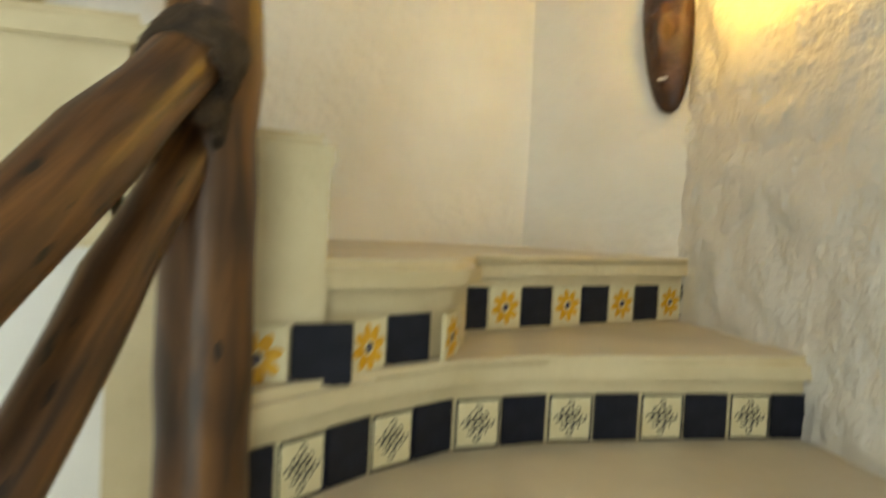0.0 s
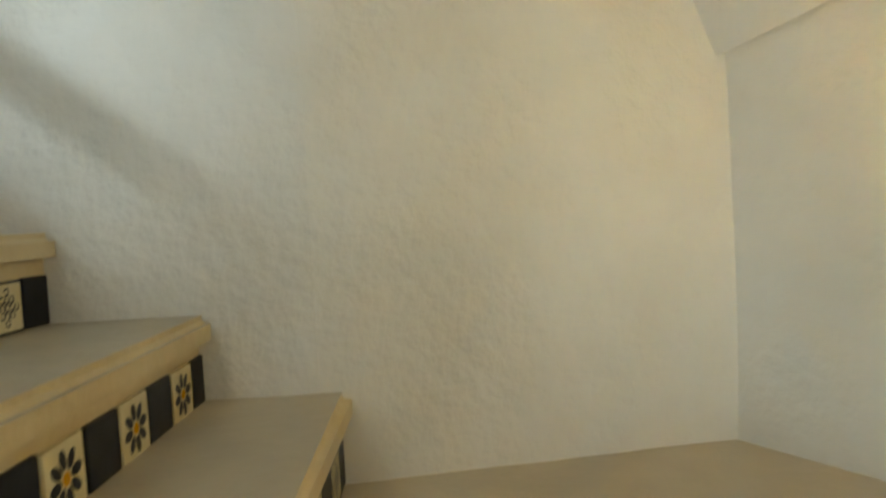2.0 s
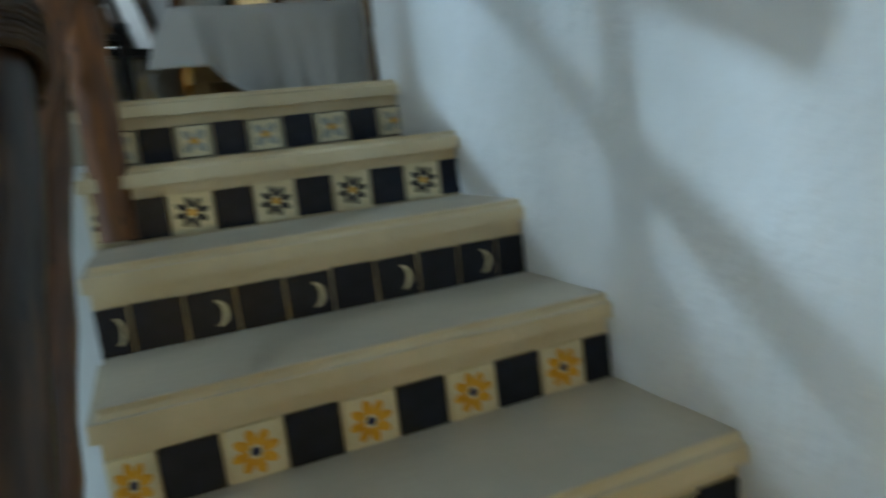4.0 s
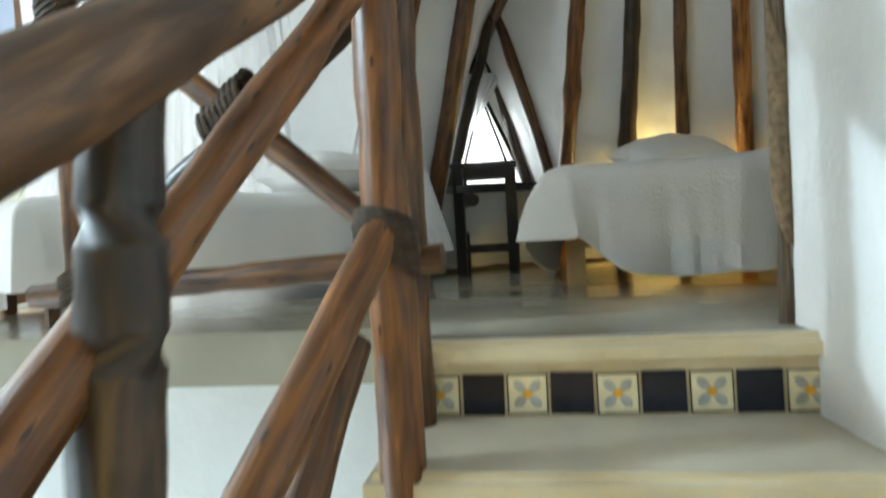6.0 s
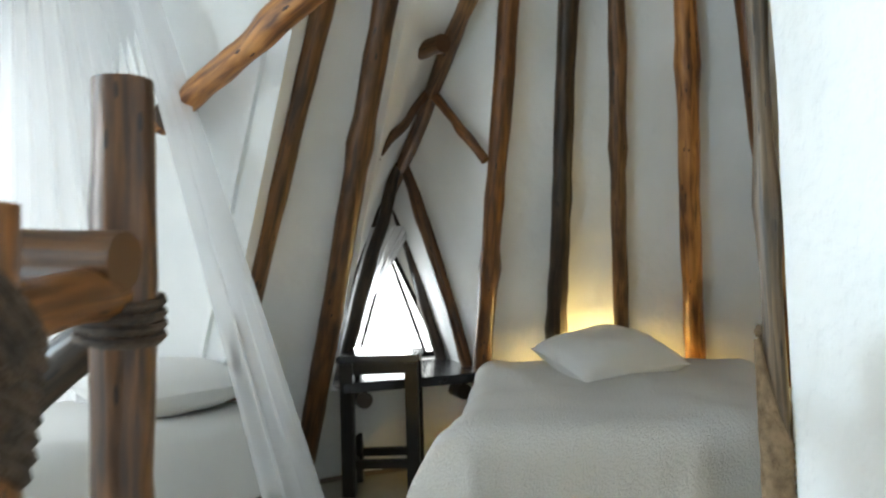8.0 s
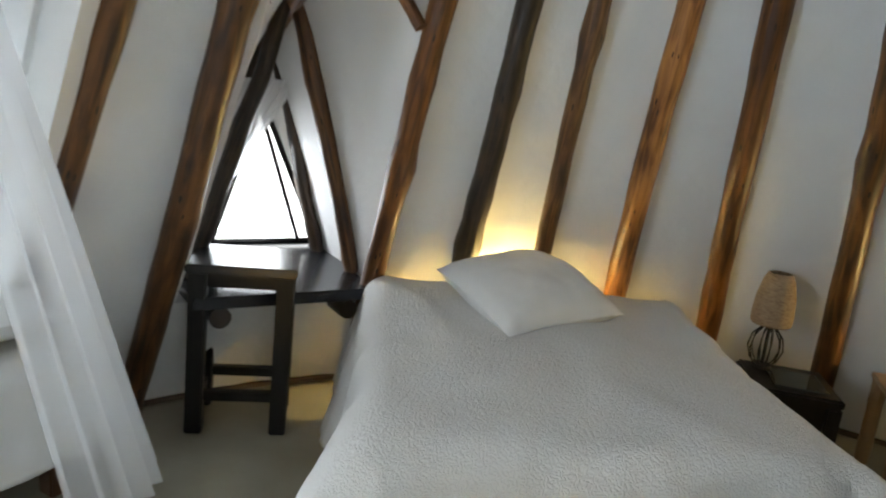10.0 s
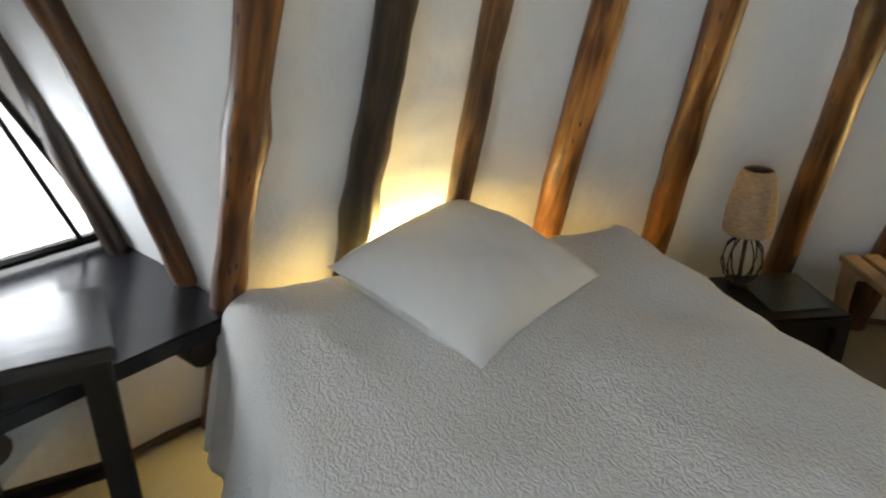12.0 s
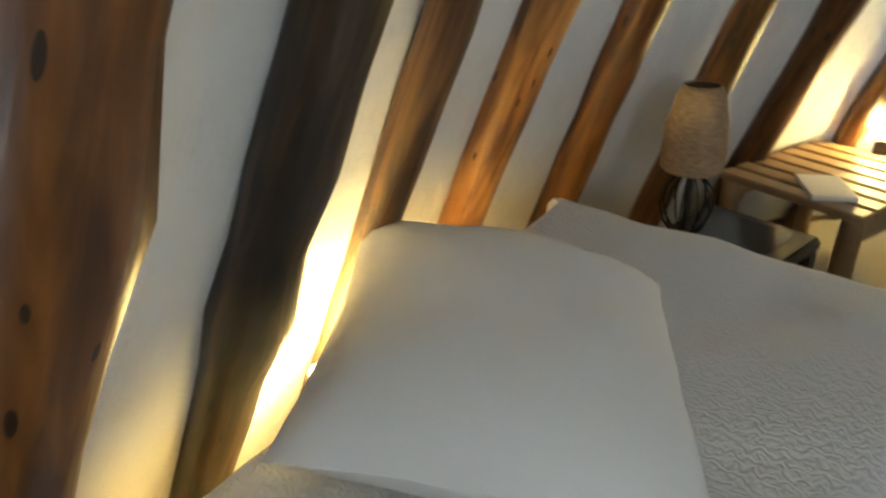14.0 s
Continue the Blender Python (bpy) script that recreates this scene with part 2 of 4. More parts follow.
def panel(name, a, b, c, d, mat, thick=0.1, nu=24, nv=24, rough=0.0, freq=3.0, seed=0, kind="structure"):
    """A wall slab over four corners, its face slightly uneven by hand plastering."""
    a, b, c, d = map(Vector, (a, b, c, d))
    nrm = (b - a).cross(d - a).normalized()
    bm = bmesh.new()
    uv = bm.loops.layers.uv.new()
    rows = []
    for j in range(nv + 1):
        row = []
        for i in range(nu + 1):
            u, v = i / nu, j / nv
            p = a * (1 - u) * (1 - v) + b * u * (1 - v) + c * u * v + d * (1 - u) * v
            h = rough * (noise.noise(p * freq + Vector((seed, 0, 0))) + 0.45 * noise.noise(p * freq * 2.7))
            row.append(bm.verts.new(p + nrm * h))
        rows.append(row)
    for j in range(nv):
        for i in range(nu):
            bm.faces.new((rows[j][i], rows[j][i + 1], rows[j + 1][i + 1], rows[j + 1][i]))
    back = [bm.verts.new(p - nrm * thick) for p in (a, b, c, d)]
    bm.faces.new(back[::-1])
    edge = [rows[0], [r[-1] for r in rows], rows[-1][::-1], [r[0] for r in rows][::-1]]
    for i, e in enumerate(edge):
        bm.faces.new([*e[::-1], back[i], back[(i + 1) % 4]])
    ob = finish(name, bm, mat)
    return tagged(ob, kind=kind) if kind else ob


def tube_into(bm, pts, radii, sides=14, wob=0.0, seed=0, cap=True, uvs=None, mat=0):
    uvl = bm.loops.layers.uv.verify()
    pts = [Vector(p) for p in pts]
    n = len(pts)
    up = Vector((0.13, 0.31, 0.94))
    rings, run = [], 0.0
    lens = []
    for i, p in enumerate(pts):
        tdir = (pts[min(i + 1, n - 1)] - pts[max(i - 1, 0)]).normalized()
        x = tdir.cross(up if abs(tdir.dot(up)) < 0.95 else Vector((1, 0, 0))).normalized()
        y = tdir.cross(x)
        if i:
            run += (p - pts[i - 1]).length
        lens.append(run)
        r = radii[i] if isinstance(radii, (list, tuple)) else radii
        ring = []
        for k in range(sides):
            a = 2 * math.pi * k / sides
            d = x * math.cos(a) + y * math.sin(a)
            q = p + d * r
            if wob:
                q += d * wob * (noise.noise(q * 7 + Vector((seed, 0, 0))) + 0.5 * noise.noise(q * 19))
            ring.append(bm.verts.new(q))
        rings.append(ring)
    for i in range(n - 1):
        for k in range(sides):
            f = bm.faces.new((rings[i][k], rings[i][(k + 1) % sides], rings[i + 1][(k + 1) % sides], rings[i + 1][k]))
            f.material_index = mat
            for lp, (uu, vv) in zip(f.loops, ((k, i), (k + 1, i), (k + 1, i + 1), (k, i + 1))):
                lp[uvl].uv = (uu / sides * 0.4 + seed * 0.37, lens[vv] + seed * 1.7)
    if cap:
        for f in (bm.faces.new(rings[0][::-1]), bm.faces.new(rings[-1])):
            f.material_index = mat


def bent(a, b, bend=0.02, n=28, seed=0):
    """Points of a naturally crooked stick between two ends."""
    a, b = Vector(a), Vector(b)
    out = []
    for i in range(n + 1):
        u = i / n
        env = math.sin(math.pi * u) ** 0.6 if 0 < u < 1 else 0
        p = a.lerp(b, u)
        w = Vector((noise.noise((u * 2.2, seed, 0)), noise.noise((u * 2.2, seed, 7)), noise.noise((u * 2.2, seed, 13))))
        w2 = Vector((noise.noise((u * 6, seed, 3)), noise.noise((u * 6, seed, 9)), 0))
        out.append(p + env * (w * bend + w2 * bend * 0.35))
    return out


def log(name, a, b, r0, r1, mat, bend=0.02, seed=0, parent=None, knots=(), sides=16, n=30):
    """A peeled pole, crooked and tapering, with swellings at its knots."""
    pts = bent(a, b, bend, n, seed)
    rad = []
    for i in range(n + 1):
        u = i / n
        r = r0 + (r1 - r0) * u
        r *= 1 + 0.045 * noise.noise((u * 5, seed, 21))
        for ku, kh in knots:
            r += kh * math.exp(-((u - ku) / 0.014) ** 2)
        rad.append(r)
    bm = bmesh.new()
    tube_into(bm, pts, rad, sides, 0.006, seed)
    ob = finish(name, bm, mat, parent)
    return ob


def lashing(name, p, axis, radius, width, turns, mat, parent=None, thick=0.007, seed=0, cross=None):
    """A vine wound round a joint."""
    bm = bmesh.new()
    axis = Vector(axis).normalized()
    x = axis.cross(Vector((0.2, 0.5, 0.84))).normalized()
    y = axis.cross(x)
    pts = []
    steps = int(turns * 16)
    rnd = random.Random(seed)
    for i in range(steps + 1):
        u = i / steps
        a = 2 * math.pi * turns * u
        rr = radius * (1 + 0.10 * noise.noise((u * 9, seed, 1)))
        tilt = 0.5 * width * math.sin(a + seed) * 0.35
        pts.append(Vector(p) + (x * math.cos(a) + y * math.sin(a)) * rr + axis * ((u - 0.5) * width + tilt))
    tube_into(bm, pts, thick, 6, 0.0, seed)
    return finish(name, bm, mat, parent)


# ---- setting: the round upper room ----
AX, AY = 0.08, 2.20          # axis of the conical roof
SLOPE = 0.455


def cone_r(z):
    return 2.415 - SLOPE * (z - F)


U = Vector((-0.41, 0.912, 0))     # direction of the small dormer
V = Vector((0.912, 0.41, 0))


def dorm(r, w, z):
    p = Vector((AX, AY, 0)) + U * r + V * (w + 0.02)
    return Vector((p.x, p.y, z))


def ridge_z(r):
    return 2.98 + 0.49 * (1.95 - r)


def mouth(side, z):
    """Half the width of the dormer's mouth, which the two poles beside it follow."""
    k = (z - 1.74) / 1.5
    return 0.30 - 0.17 * k if side > 0 else -0.40 + 0.20 * k


def cone_shell():
    bm = bmesh.new()
    a0, a1, na, nz_ = radians(-100), radians(139), 150, 60
    z0, z1 = F - 0.1, 4.6
    rows = []
    for j in range(nz_ + 1):
        z = z0 + (z1 - z0) * j / nz_
        row = []
        for i in range(na + 1):
            a = a0 + (a1 - a0) * i / na
            r = cone_r(z) + 0.010 * noise.noise((a * 5, z * 2, 3)) + 0.006 * noise.noise((a * 17, z * 6, 5))
            row.append(bm.verts.new((AX + r * math.cos(a), AY + r * math.sin(a), z)))
        rows.append(row)
    outer = []
    for row in rows:
        outer.append([bm.verts.new((AX + (v.co.x - AX) * 1.05, AY + (v.co.y - AY) * 1.05, v.co.z + 0.03)) for v in row])
    for j in range(nz_):
        for i in range(na):
            bm.faces.new((rows[j][i + 1], rows[j][i], rows[j + 1][i], rows[j + 1][i + 1]))
            bm.faces.new((outer[j][i], outer[j][i + 1], outer[j + 1][i + 1], outer[j + 1][i]))
    for j in range(nz_):
        bm.faces.new((rows[j][0], outer[j][0], outer[j + 1][0], rows[j + 1][0]))
        bm.faces.new((outer[j][na], rows[j][na], rows[j + 1][na], outer[j + 1][na]))
    for i in range(na):
        bm.faces.new((rows[0][i], rows[0][i + 1], outer[0][i + 1], outer[0][i]))
        bm.faces.new((rows[nz_][i + 1], rows[nz_][i], outer[nz_][i], outer[nz_][i + 1]))
    wall = finish("wall_cone", bm, PLASTER)
    # cut the tent-shaped dormer through it
    cb = bmesh.new()
    vs = []
    for r in (1.1, 3.2):
        vs += [cb.verts.new(dorm(r, w, z)) for w, z in ((mouth(-1, 1.74), 1.74), (mouth(1, 1.74), 1.74), (mouth(1, 3.24), 3.24), (mouth(-1, 3.24), 3.24))]
    for f in ((0, 1, 2, 3), (7, 6, 5, 4), (0, 4, 5, 1), (1, 5, 6, 2), (2, 6, 7, 3), (3, 7, 4, 0)):
        cb.faces.new([vs[i] for i in f])
    bmesh.ops.recalc_face_normals(cb, faces=cb.faces)
    cut = finish("cut", cb, PLASTER, smooth=False)
    md = wall.modifiers.new("cut", "BOOLEAN")
    md.operation, md.object, md.solver = "DIFFERENCE", cut, "EXACT"
    me = bpy.data.meshes.new_from_object(wall.evaluated_get(bpy.context.evaluated_depsgraph_get()))
    wall.modifiers.clear()
    wall.data = me
    bpy.data.objects.remove(cut)
    return tagged(wall, "white plastered conical wall and roof", kind="structure")


cone_shell()

# dormer cheeks, gable and sill
def clip_cheek(name, side, half):
    """One sloping cheek of the dormer, from where it leaves the cone out to the gable."""
    bm = bmesh.new()
    rows = []
    for j in range(17):
        v = j / 16
        row = []
        for i in range(13):
            u = i / 12
            zf = 1.72 + 1.53 * v
            wf = mouth(side, zf)
            front = dorm(math.sqrt((cone_r(zf) - 0.006) ** 2 - wf * wf), wf, zf)
            if v < 0.5:
                k = v / 0.5
                back = dorm(2.84, half * (1 - k), 1.72 + (ridge_z(2.84) - 1.72) * k)
            else:
                rr = 2.84 + (1.52 - 2.84) * (v - 0.5) / 0.5
                back = dorm(rr, 0, ridge_z(rr) + 0.01)
            q = front.lerp(back, u)
            q += V * side * 0.006 * noise.noise(q * 5)
            row.append(bm.verts.new(q))
        rows.append(row)
    back = [[bm.verts.new(v.co + V * side * 0.05 + U * 0.02) for v in row] for row in rows]
    for j in range(16):
        for i in range(12):
            bm.faces.new((rows[j][i], rows[j][i + 1], rows[j + 1][i + 1], rows[j + 1][i]))
            bm.faces.new((back[j][i + 1], back[j][i], back[j + 1][i], back[j + 1][i + 1]))
    for i in range(12):
        bm.faces.new((rows[0][i + 1], rows[0][i], back[0][i], back[0][i + 1]))
        bm.faces.new((rows[16][i], rows[16][i + 1], back[16][i + 1], back[16][i]))
    for j in range(16):
        bm.faces.new((rows[j][0], rows[j + 1][0], back[j + 1][0], back[j][0]))
        bm.faces.new((rows[j + 1][12], rows[j][12], back[j][12], back[j + 1][12]))
    bmesh.ops.recalc_face_normals(bm, faces=bm.faces)
    return tagged(finish(name, bm, PLASTER), "white plastered dormer cheek", kind="structure")


clip_cheek("wall_dormer_west", -1, -0.375)
clip_cheek("wall_dormer_east", 1, 0.335)

# ---- setting: floor, stairs, stairwell ----
fl = [(-3.15, 2.30), (-1.0, 2.30), (-1.0, 2.05), (0.0, 2.05), (0.0, 2.1), (0.12, 2.1), (0.12, -0.35), (2.7, -0.35), (2.7, 4.95), (-3.15, 4.95)]
tagged(prism("floor", fl, F - 0.16, F, FLOOR_CEMENT, bevel=0.012), "polished grey-beige cement floor", kind="structure")

RISER_Y = [0.09, 0.37, 0.675, 1.02, 1.35, 1.69, 2.045]
LEFT_X = -0.985
stairs = tagged(new("staircase"), "cream cement staircase with painted tiles in the risers", "staircase", kind="structure")


def step(poly_body, poly_nose, z0, z1):
    """One step: body and a rounded lip that stands proud of the riser."""
    prism("riser", poly_body, z0, z1 - 0.045, NOSING, stairs)
    tr = prism("tread", poly_nose, z1 - 0.05, z1, [STEP_CEMENT, NOSING], stairs, bevel=0.018)
    for f in tr.data.polygons:
        f.material_index = 0 if f.normal.z > 0.95 else 1
    return tr


for k, y in enumerate(RISER_Y[:-1], 1):
    y2 = RISER_Y[k] + 0.02
    if k == 1:
        step([(-1.095, 0.058), (-0.93, 0.088), (0.02, 0.09), (0.02, y2), (-0.985, y2), (-0.985, 0.225), (-1.125, 0.215)], [(-1.100, 0.052), (-0.93, 0.062), (0.02, 0.062), (0.02, y2), (-0.985, y2), (-0.985, 0.229), (-1.132, 0.219)], -0.45, R + 0.01)
        continue
    step([(LEFT_X, y), (0.02, y), (0.02, y2), (LEFT_X, y2)],
         [(LEFT_X - 0.012, y - 0.028), (0.02, y - 0.028), (0.02, y2), (LEFT_X - 0.012, y2)], -0.2 if k < 2 else (k - 2) * R, k * R)
y = RISER_Y[-1]
step([(LEFT_X, y), (0.02, y), (0.02, y + 0.04), (LEFT_X, y + 0.04)],
     [(LEFT_X - 0.012, y - 0.028), (0.02, y - 0.028), (0.02, y + 0.04), (LEFT_X - 0.012, y + 0.04)], F - 2 * R, F + 0.002)
# landing and winders
land = [(-1.08, 0.14), (-1.00, -0.06), (-0.93, -0.20), (-0.80, -0.28), (-0.665, -0.29), (-0.40, -1.10), (-0.33, -1.25), (0.2, -1.25), (0.2, 0.14), (-0.5, 0.14)]
lip = [(-1.105, 0.14), (-1.025, -0.07), (-0.95, -0.215), (-0.815, -0.305), (-0.685, -0.315), (-0.425, -1.10), (-0.36, -1.25), (0.2, -1.25), (0.2, 0.14), (-0.5, 0.14)]
step(land, lip, -0.40, 0.0)
low1 = [(-1.215, 0.215), (-1.02, -0.04), (-0.925, -0.21), (-0.90, -0.42), (-0.91, -0.63), (-0.95, -1.05), (-0.2, -1.3), (-0.2, 0.215)]
lip1 = [(x - (0.026 if x < -0.5 else 0), y_) for x, y_ in low1]
step(low1, lip1, -0.62, -R)
x0 = -1.24
for k in range(2, 8):
    xa = -1.30 - 0.30 * (k - 2)
    if k == 2:
        step([(xa, 0.17), (xa, -1.15), (-0.9, -1.15), (-0.9, 0.17)][::1], [(xa - 0.026, 0.17), (xa - 0.026, -1.15), (-0.9, -1.15), (-0.9, 0.17)], -(k + 2) * R, -k * R)
    else:
        step([(xa, 0.17), (xa, -1.15), (xa + 0.32, -1.15), (xa + 0.32, 0.17)], [(xa - 0.026, 0.17), (xa - 0.026, -1.15), (xa + 0.32, -1.15), (xa + 0.32, 0.17)], -(k + 2) * R, -k * R)

panel("wall_stair_end", (-0.045, 2.15, 0.9), (0, 1.72, 0.9), (0.0, 1.72, 4.3), (-0.045, 2.15, 4.3), STAIR_PLASTER, 0.17, 20, 90, 0.006, 3.2)
panel("wall_stair", (0, 1.74, -0.3), (0, 0.125, -0.3), (0.0, 0.125, 4.3), (0.0, 1.74, 4.3), STAIR_PLASTER, 0.13, 80, 120, 0.010, 3.2)
panel("wall_landing", (0, 0.125, -0.3), (0.15, -0.86, -0.3), (0.15, -0.86, 4.3), (0.0, 0.125, 4.3), STAIR_PLASTER, 0.13, 60, 120, 0.010, 3.2)
tagged(bpy.data.objects["wall_stair"], "white hand-plastered stair wall")
panel("wall_mask", (0.15, -0.80, -0.3), (-0.46, -1.15, -0.3), (-0.46, -1.15, 3.2), (0.15, -0.80, 3.2), STAIR_PLASTER, 0.1, 40, 60, 0.006, 4, 5)
panel("wall_lower", (-0.36, -1.10, -1.6), (-3.9, -0.72, -1.6), (-3.9, -0.72, 2.6), (-0.36, -1.10, 2.6), ROUGH_PLASTER, 0.12, 300, 200, 0.012, 13, 9)
tagged(bpy.data.objects["wall_lower"], "roughly trowelled white plaster wall by the steps")
# roof slope over the landing
panel("wall_soffit", (0.16, -0.77, 0.87), (-0.52, -1.16, 1.02), (-0.52, -0.6, 2.1), (0.12, -0.3, 2.0), STAIR_PLASTER, 0.04, 10, 10, 0.003, 3)
panel("ceiling_landing", (0.4, -1.15, 1.0), (-3.9, -1.1, 1.1), (-3.9, 0.6, 4.2), (0.4, 0.6, 4.2), PLASTER, 0.1, 20, 20, 0.004, 3)
panel("wall_downstairs", (0.0, 2.7, -1.75), (-3.9, 2.7, -1.75), (-3.9, 2.7, F - 0.16), (0.0, 2.7, F - 0.16), PLASTER, 0.1, 20, 20, 0.006, 3)
panel("wall_under_stairs", (-0.96, 2.1, -1.75), (-0.96, 0.1, -1.75), (-0.96, 0.1, -0.1), (-0.96, 2.1, F - 0.2), PLASTER, 0.1, 12, 12, 0.004, 3)
tagged(box("floor_downstairs", (4.6, 4.6, 0.1), (-1.8, 0.9, -1.80), STEP_CEMENT), kind="structure")
panel("wall_downstairs_west", (-3.9, 2.7, -1.75), (-3.9, -1.0, -1.75), (-3.9, -1.0, F), (-3.9, 2.7, F), PLASTER, 0.1, 12, 12, 0.004, 3)
# unseen flat lid, added over the cone to close off the sky
bm = bmesh.new()
box_bm(bm, (8, 8, 0.1), (-0.6, 2.2, 4.35))
tagged(finish("closing_lid", bm, PLASTER), kind="structure")
# west bay with the tall window
panel("wall_bay_north", (-1.62, 3.86, F), (-3.2, 4.42, F), (-3.2, 4.42, 4.3), (-0.60, 2.98, 4.3), PLASTER, 0.1, 30, 30, 0.006, 3)
# b, d, e and f leave an added gap for the unseen stair window
for nm, ya, yb, za, zb in (("wall_west_a", 4.5, 4.22, F, 4.3), ("wall_west_b", 2.05, 1.45, F, 4.3), ("wall_west_d", 0.75, -1.0, F, 4.3), ("wall_west_e", 1.45, 0.75, 3.0, 4.3), ("wall_west_f", 1.45, 0.75, F, 2.3), ("wall_west_c", 4.22, 2.05, 3.50, 4.3)):
    panel(nm, (-3.05, ya, za), (-3.05, yb, za), (-3.05, yb, zb), (-3.05, ya, zb), PLASTER, 0.14, 10, 10, 0.005, 3)
# solid slabs out of view, added to close the shell against outside light
panel("wall_east_cap", (2.55, -0.4, F - 0.2), (2.55, 5.2, F - 0.2), (2.55, 5.2, 4.3), (2.55, -0.4, 4.3), PLASTER, 0.1, 6, 6, 0.004, 3)
panel("wall_north_cap", (-3.2, 5.0, F - 0.3), (-1.75, 5.0, F - 0.3), (-1.75, 5.0, 4.3), (-3.2, 5.0, 4.3), PLASTER, 0.1, 6, 6, 0.004, 3)


def wood_window(name, y0, y1, z0, z1, x):
    root = tagged(new(name), "tall reddish wood window frame with clear panes", "window", kind="structure")
    cols = 3
    for i in range(cols + 1):
        yy = y0 + (y1 - y0) * i / cols
        box("mullion", (0.07, 0.07, z1 - z0), (x, yy, (z0 + z1) / 2), LOG_RED, root, 0.006)
    for zz in (z0, z1):
        box("rail", (0.074, y1 - y0 + 0.07, 0.09), (x, (y0 + y1) / 2, zz), LOG_RED, root, 0.006)
    for i in range(cols):
        w = (y1 - y0) / cols
        pane = box("pane", (0.006, w - 0.07, z1 - z0 - 0.09), (x, y0 + w * (i + 0.5), (z0 + z1) / 2), GLASS, root)
        pane.visible_shadow = False
    return root


wood_window("window_1", 2.10, 4.18, F + 0.06, 3.46, -3.10)
# small unseen window, added so its bars shape the stair light
wood_window("added_stair_window", 0.78, 1.42, 2.34, 2.97, -3.10)

# outdoors
tagged(box("ground", (400, 400, 0.1), (0, 0, -1.95), GROUND), kind="structure")


def palm(at, h, seed):
    """A palm: ringed trunk and a crown of arching fronds with many leaflets."""
    rnd = random.Random(seed)
    root = tagged(new("palm_tree"), "green palm tree in bright sun outside", "tree")
    root.location = at
    bm = bmesh.new()
    tube_into(bm, bent((0, 0, 0), (0.3, 0.1, h), 0.1, 16, seed), [0.16 - 0.004 * i + 0.012 * (i % 2) for i in range(17)], 10)
    finish("trunk", bm, TRUNK_GREY, root)
    bm = bmesh.new()
    for f in range(15):
        a = 2 * math.pi * f / 15 + rnd.uniform(-0.2, 0.2)
        rise = rnd.uniform(-0.2, 0.9)
        for i in range(26):
            u = i / 25
            r = 1.7 * u
            p = Vector((0.3 + math.cos(a) * r, 0.1 + math.sin(a) * r, h + rise * u - 1.6 * u * u))
            side = Vector((-math.sin(a), math.cos(a), 0))
            ln = 0.5 * math.sin(math.pi * min(1, u * 0.9 + 0.1)) + 0.05
            for sgn in (-1, 1):
                tip = p + side * sgn * ln + Vector((math.cos(a) * 0.2, math.sin(a) * 0.2, -0.18 - rnd.random() * 0.1))
                w = Vector((math.cos(a), math.sin(a), 0)) * 0.022
                bm.faces.new([bm.verts.new(q) for q in (p - w, p + w, tip)])
    finish("frond", bm, LEAF, root, False)
    return root


palm((-5.0, 4.9, -1.9), 4.9, 3)
palm((-5.3, 6.9, -1.9), 5.4, 4)
# glowing sheet added outside, makes the view through the dormer plain white
m, n, l, b = material("glowing_backdrop")
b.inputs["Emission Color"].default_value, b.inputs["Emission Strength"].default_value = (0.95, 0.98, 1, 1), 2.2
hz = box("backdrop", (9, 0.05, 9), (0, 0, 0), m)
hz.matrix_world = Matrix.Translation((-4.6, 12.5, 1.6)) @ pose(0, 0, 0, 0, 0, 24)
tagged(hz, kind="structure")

# ---- roof poles ----
# bearings of foot and of the height of 2.8 m round the axis, wood, radii, label, knots
POLES = [
    (136.4, 134.1, LOG, 0.050, 0.048, "crooked dark brown roof pole against the plaster", ((0.45, 0.008), (0.62, 0.007))),
    (126.2, 125.1, LOG, 0.055, 0.05, "dark brown roof pole beside the dormer", ((0.5, 0.008),)),
    (106.1, 106.9, LOG_RED, 0.050, 0.046, "reddish brown roof pole with a knot", ((0.34, 0.010),)),
    (97.1, 98.2, LOG_DARK, 0.050, 0.046, "almost black knotty roof pole", ((0.235, 0.013), (0.31, 0.008))),
    (88.7, 91.2, LOG_GREY, 0.040, 0.038, "thin pitted brown roof pole", ((0.5, 0.008),)),
    (80.3, 82.2, LOG_ORANGE, 0.052, 0.05, "orange brown pitted roof pole", ((0.6, 0.010),)),
    (70.0, 73.6, LOG_RED, 0.052, 0.054, "straight reddish roof pole", ()),
    (58.6, 62.0, LOG, 0.052, 0.055, "brown grooved roof pole", ((0.4, 0.008),)),
    (51.0, 52.5, LOG, 0.055, 0.055, "dark brown roof pole", ((0.3, 0.008),)),
    (42.0, 43.5, LOG, 0.042, 0.04, "slender dark brown roof pole", ()),
    (32.5, 34, LOG_RED, 0.05, 0.05, "reddish brown peeled roof pole", ()),
]
for i, (b0, b1, mt, r0, r1, lab, kn) in enumerate(POLES):
    k = (4.1 - F) / (2.8 - F)
    # each pole lies along the plaster
    c = Vector((AX, AY))
    bx = c + Vector((math.cos(radians(b0)), math.sin(radians(b0)))) * (cone_r(F) - 0.03)
    by = c + Vector((math.cos(radians(b1)), math.sin(radians(b1)))) * (cone_r(2.8) - 0.03)
    tp = bx.lerp(by, k)
    log_ob = log("roof_pole", (bx.x, bx.y, F - 0.01), (tp.x, tp.y, 4.1), r0 * 0.84, r1 * 0.80, mt, 0.011, i * 3 + 2, knots=kn)
    tagged(log_ob, lab, "roof pole", "poles of the conical roof")

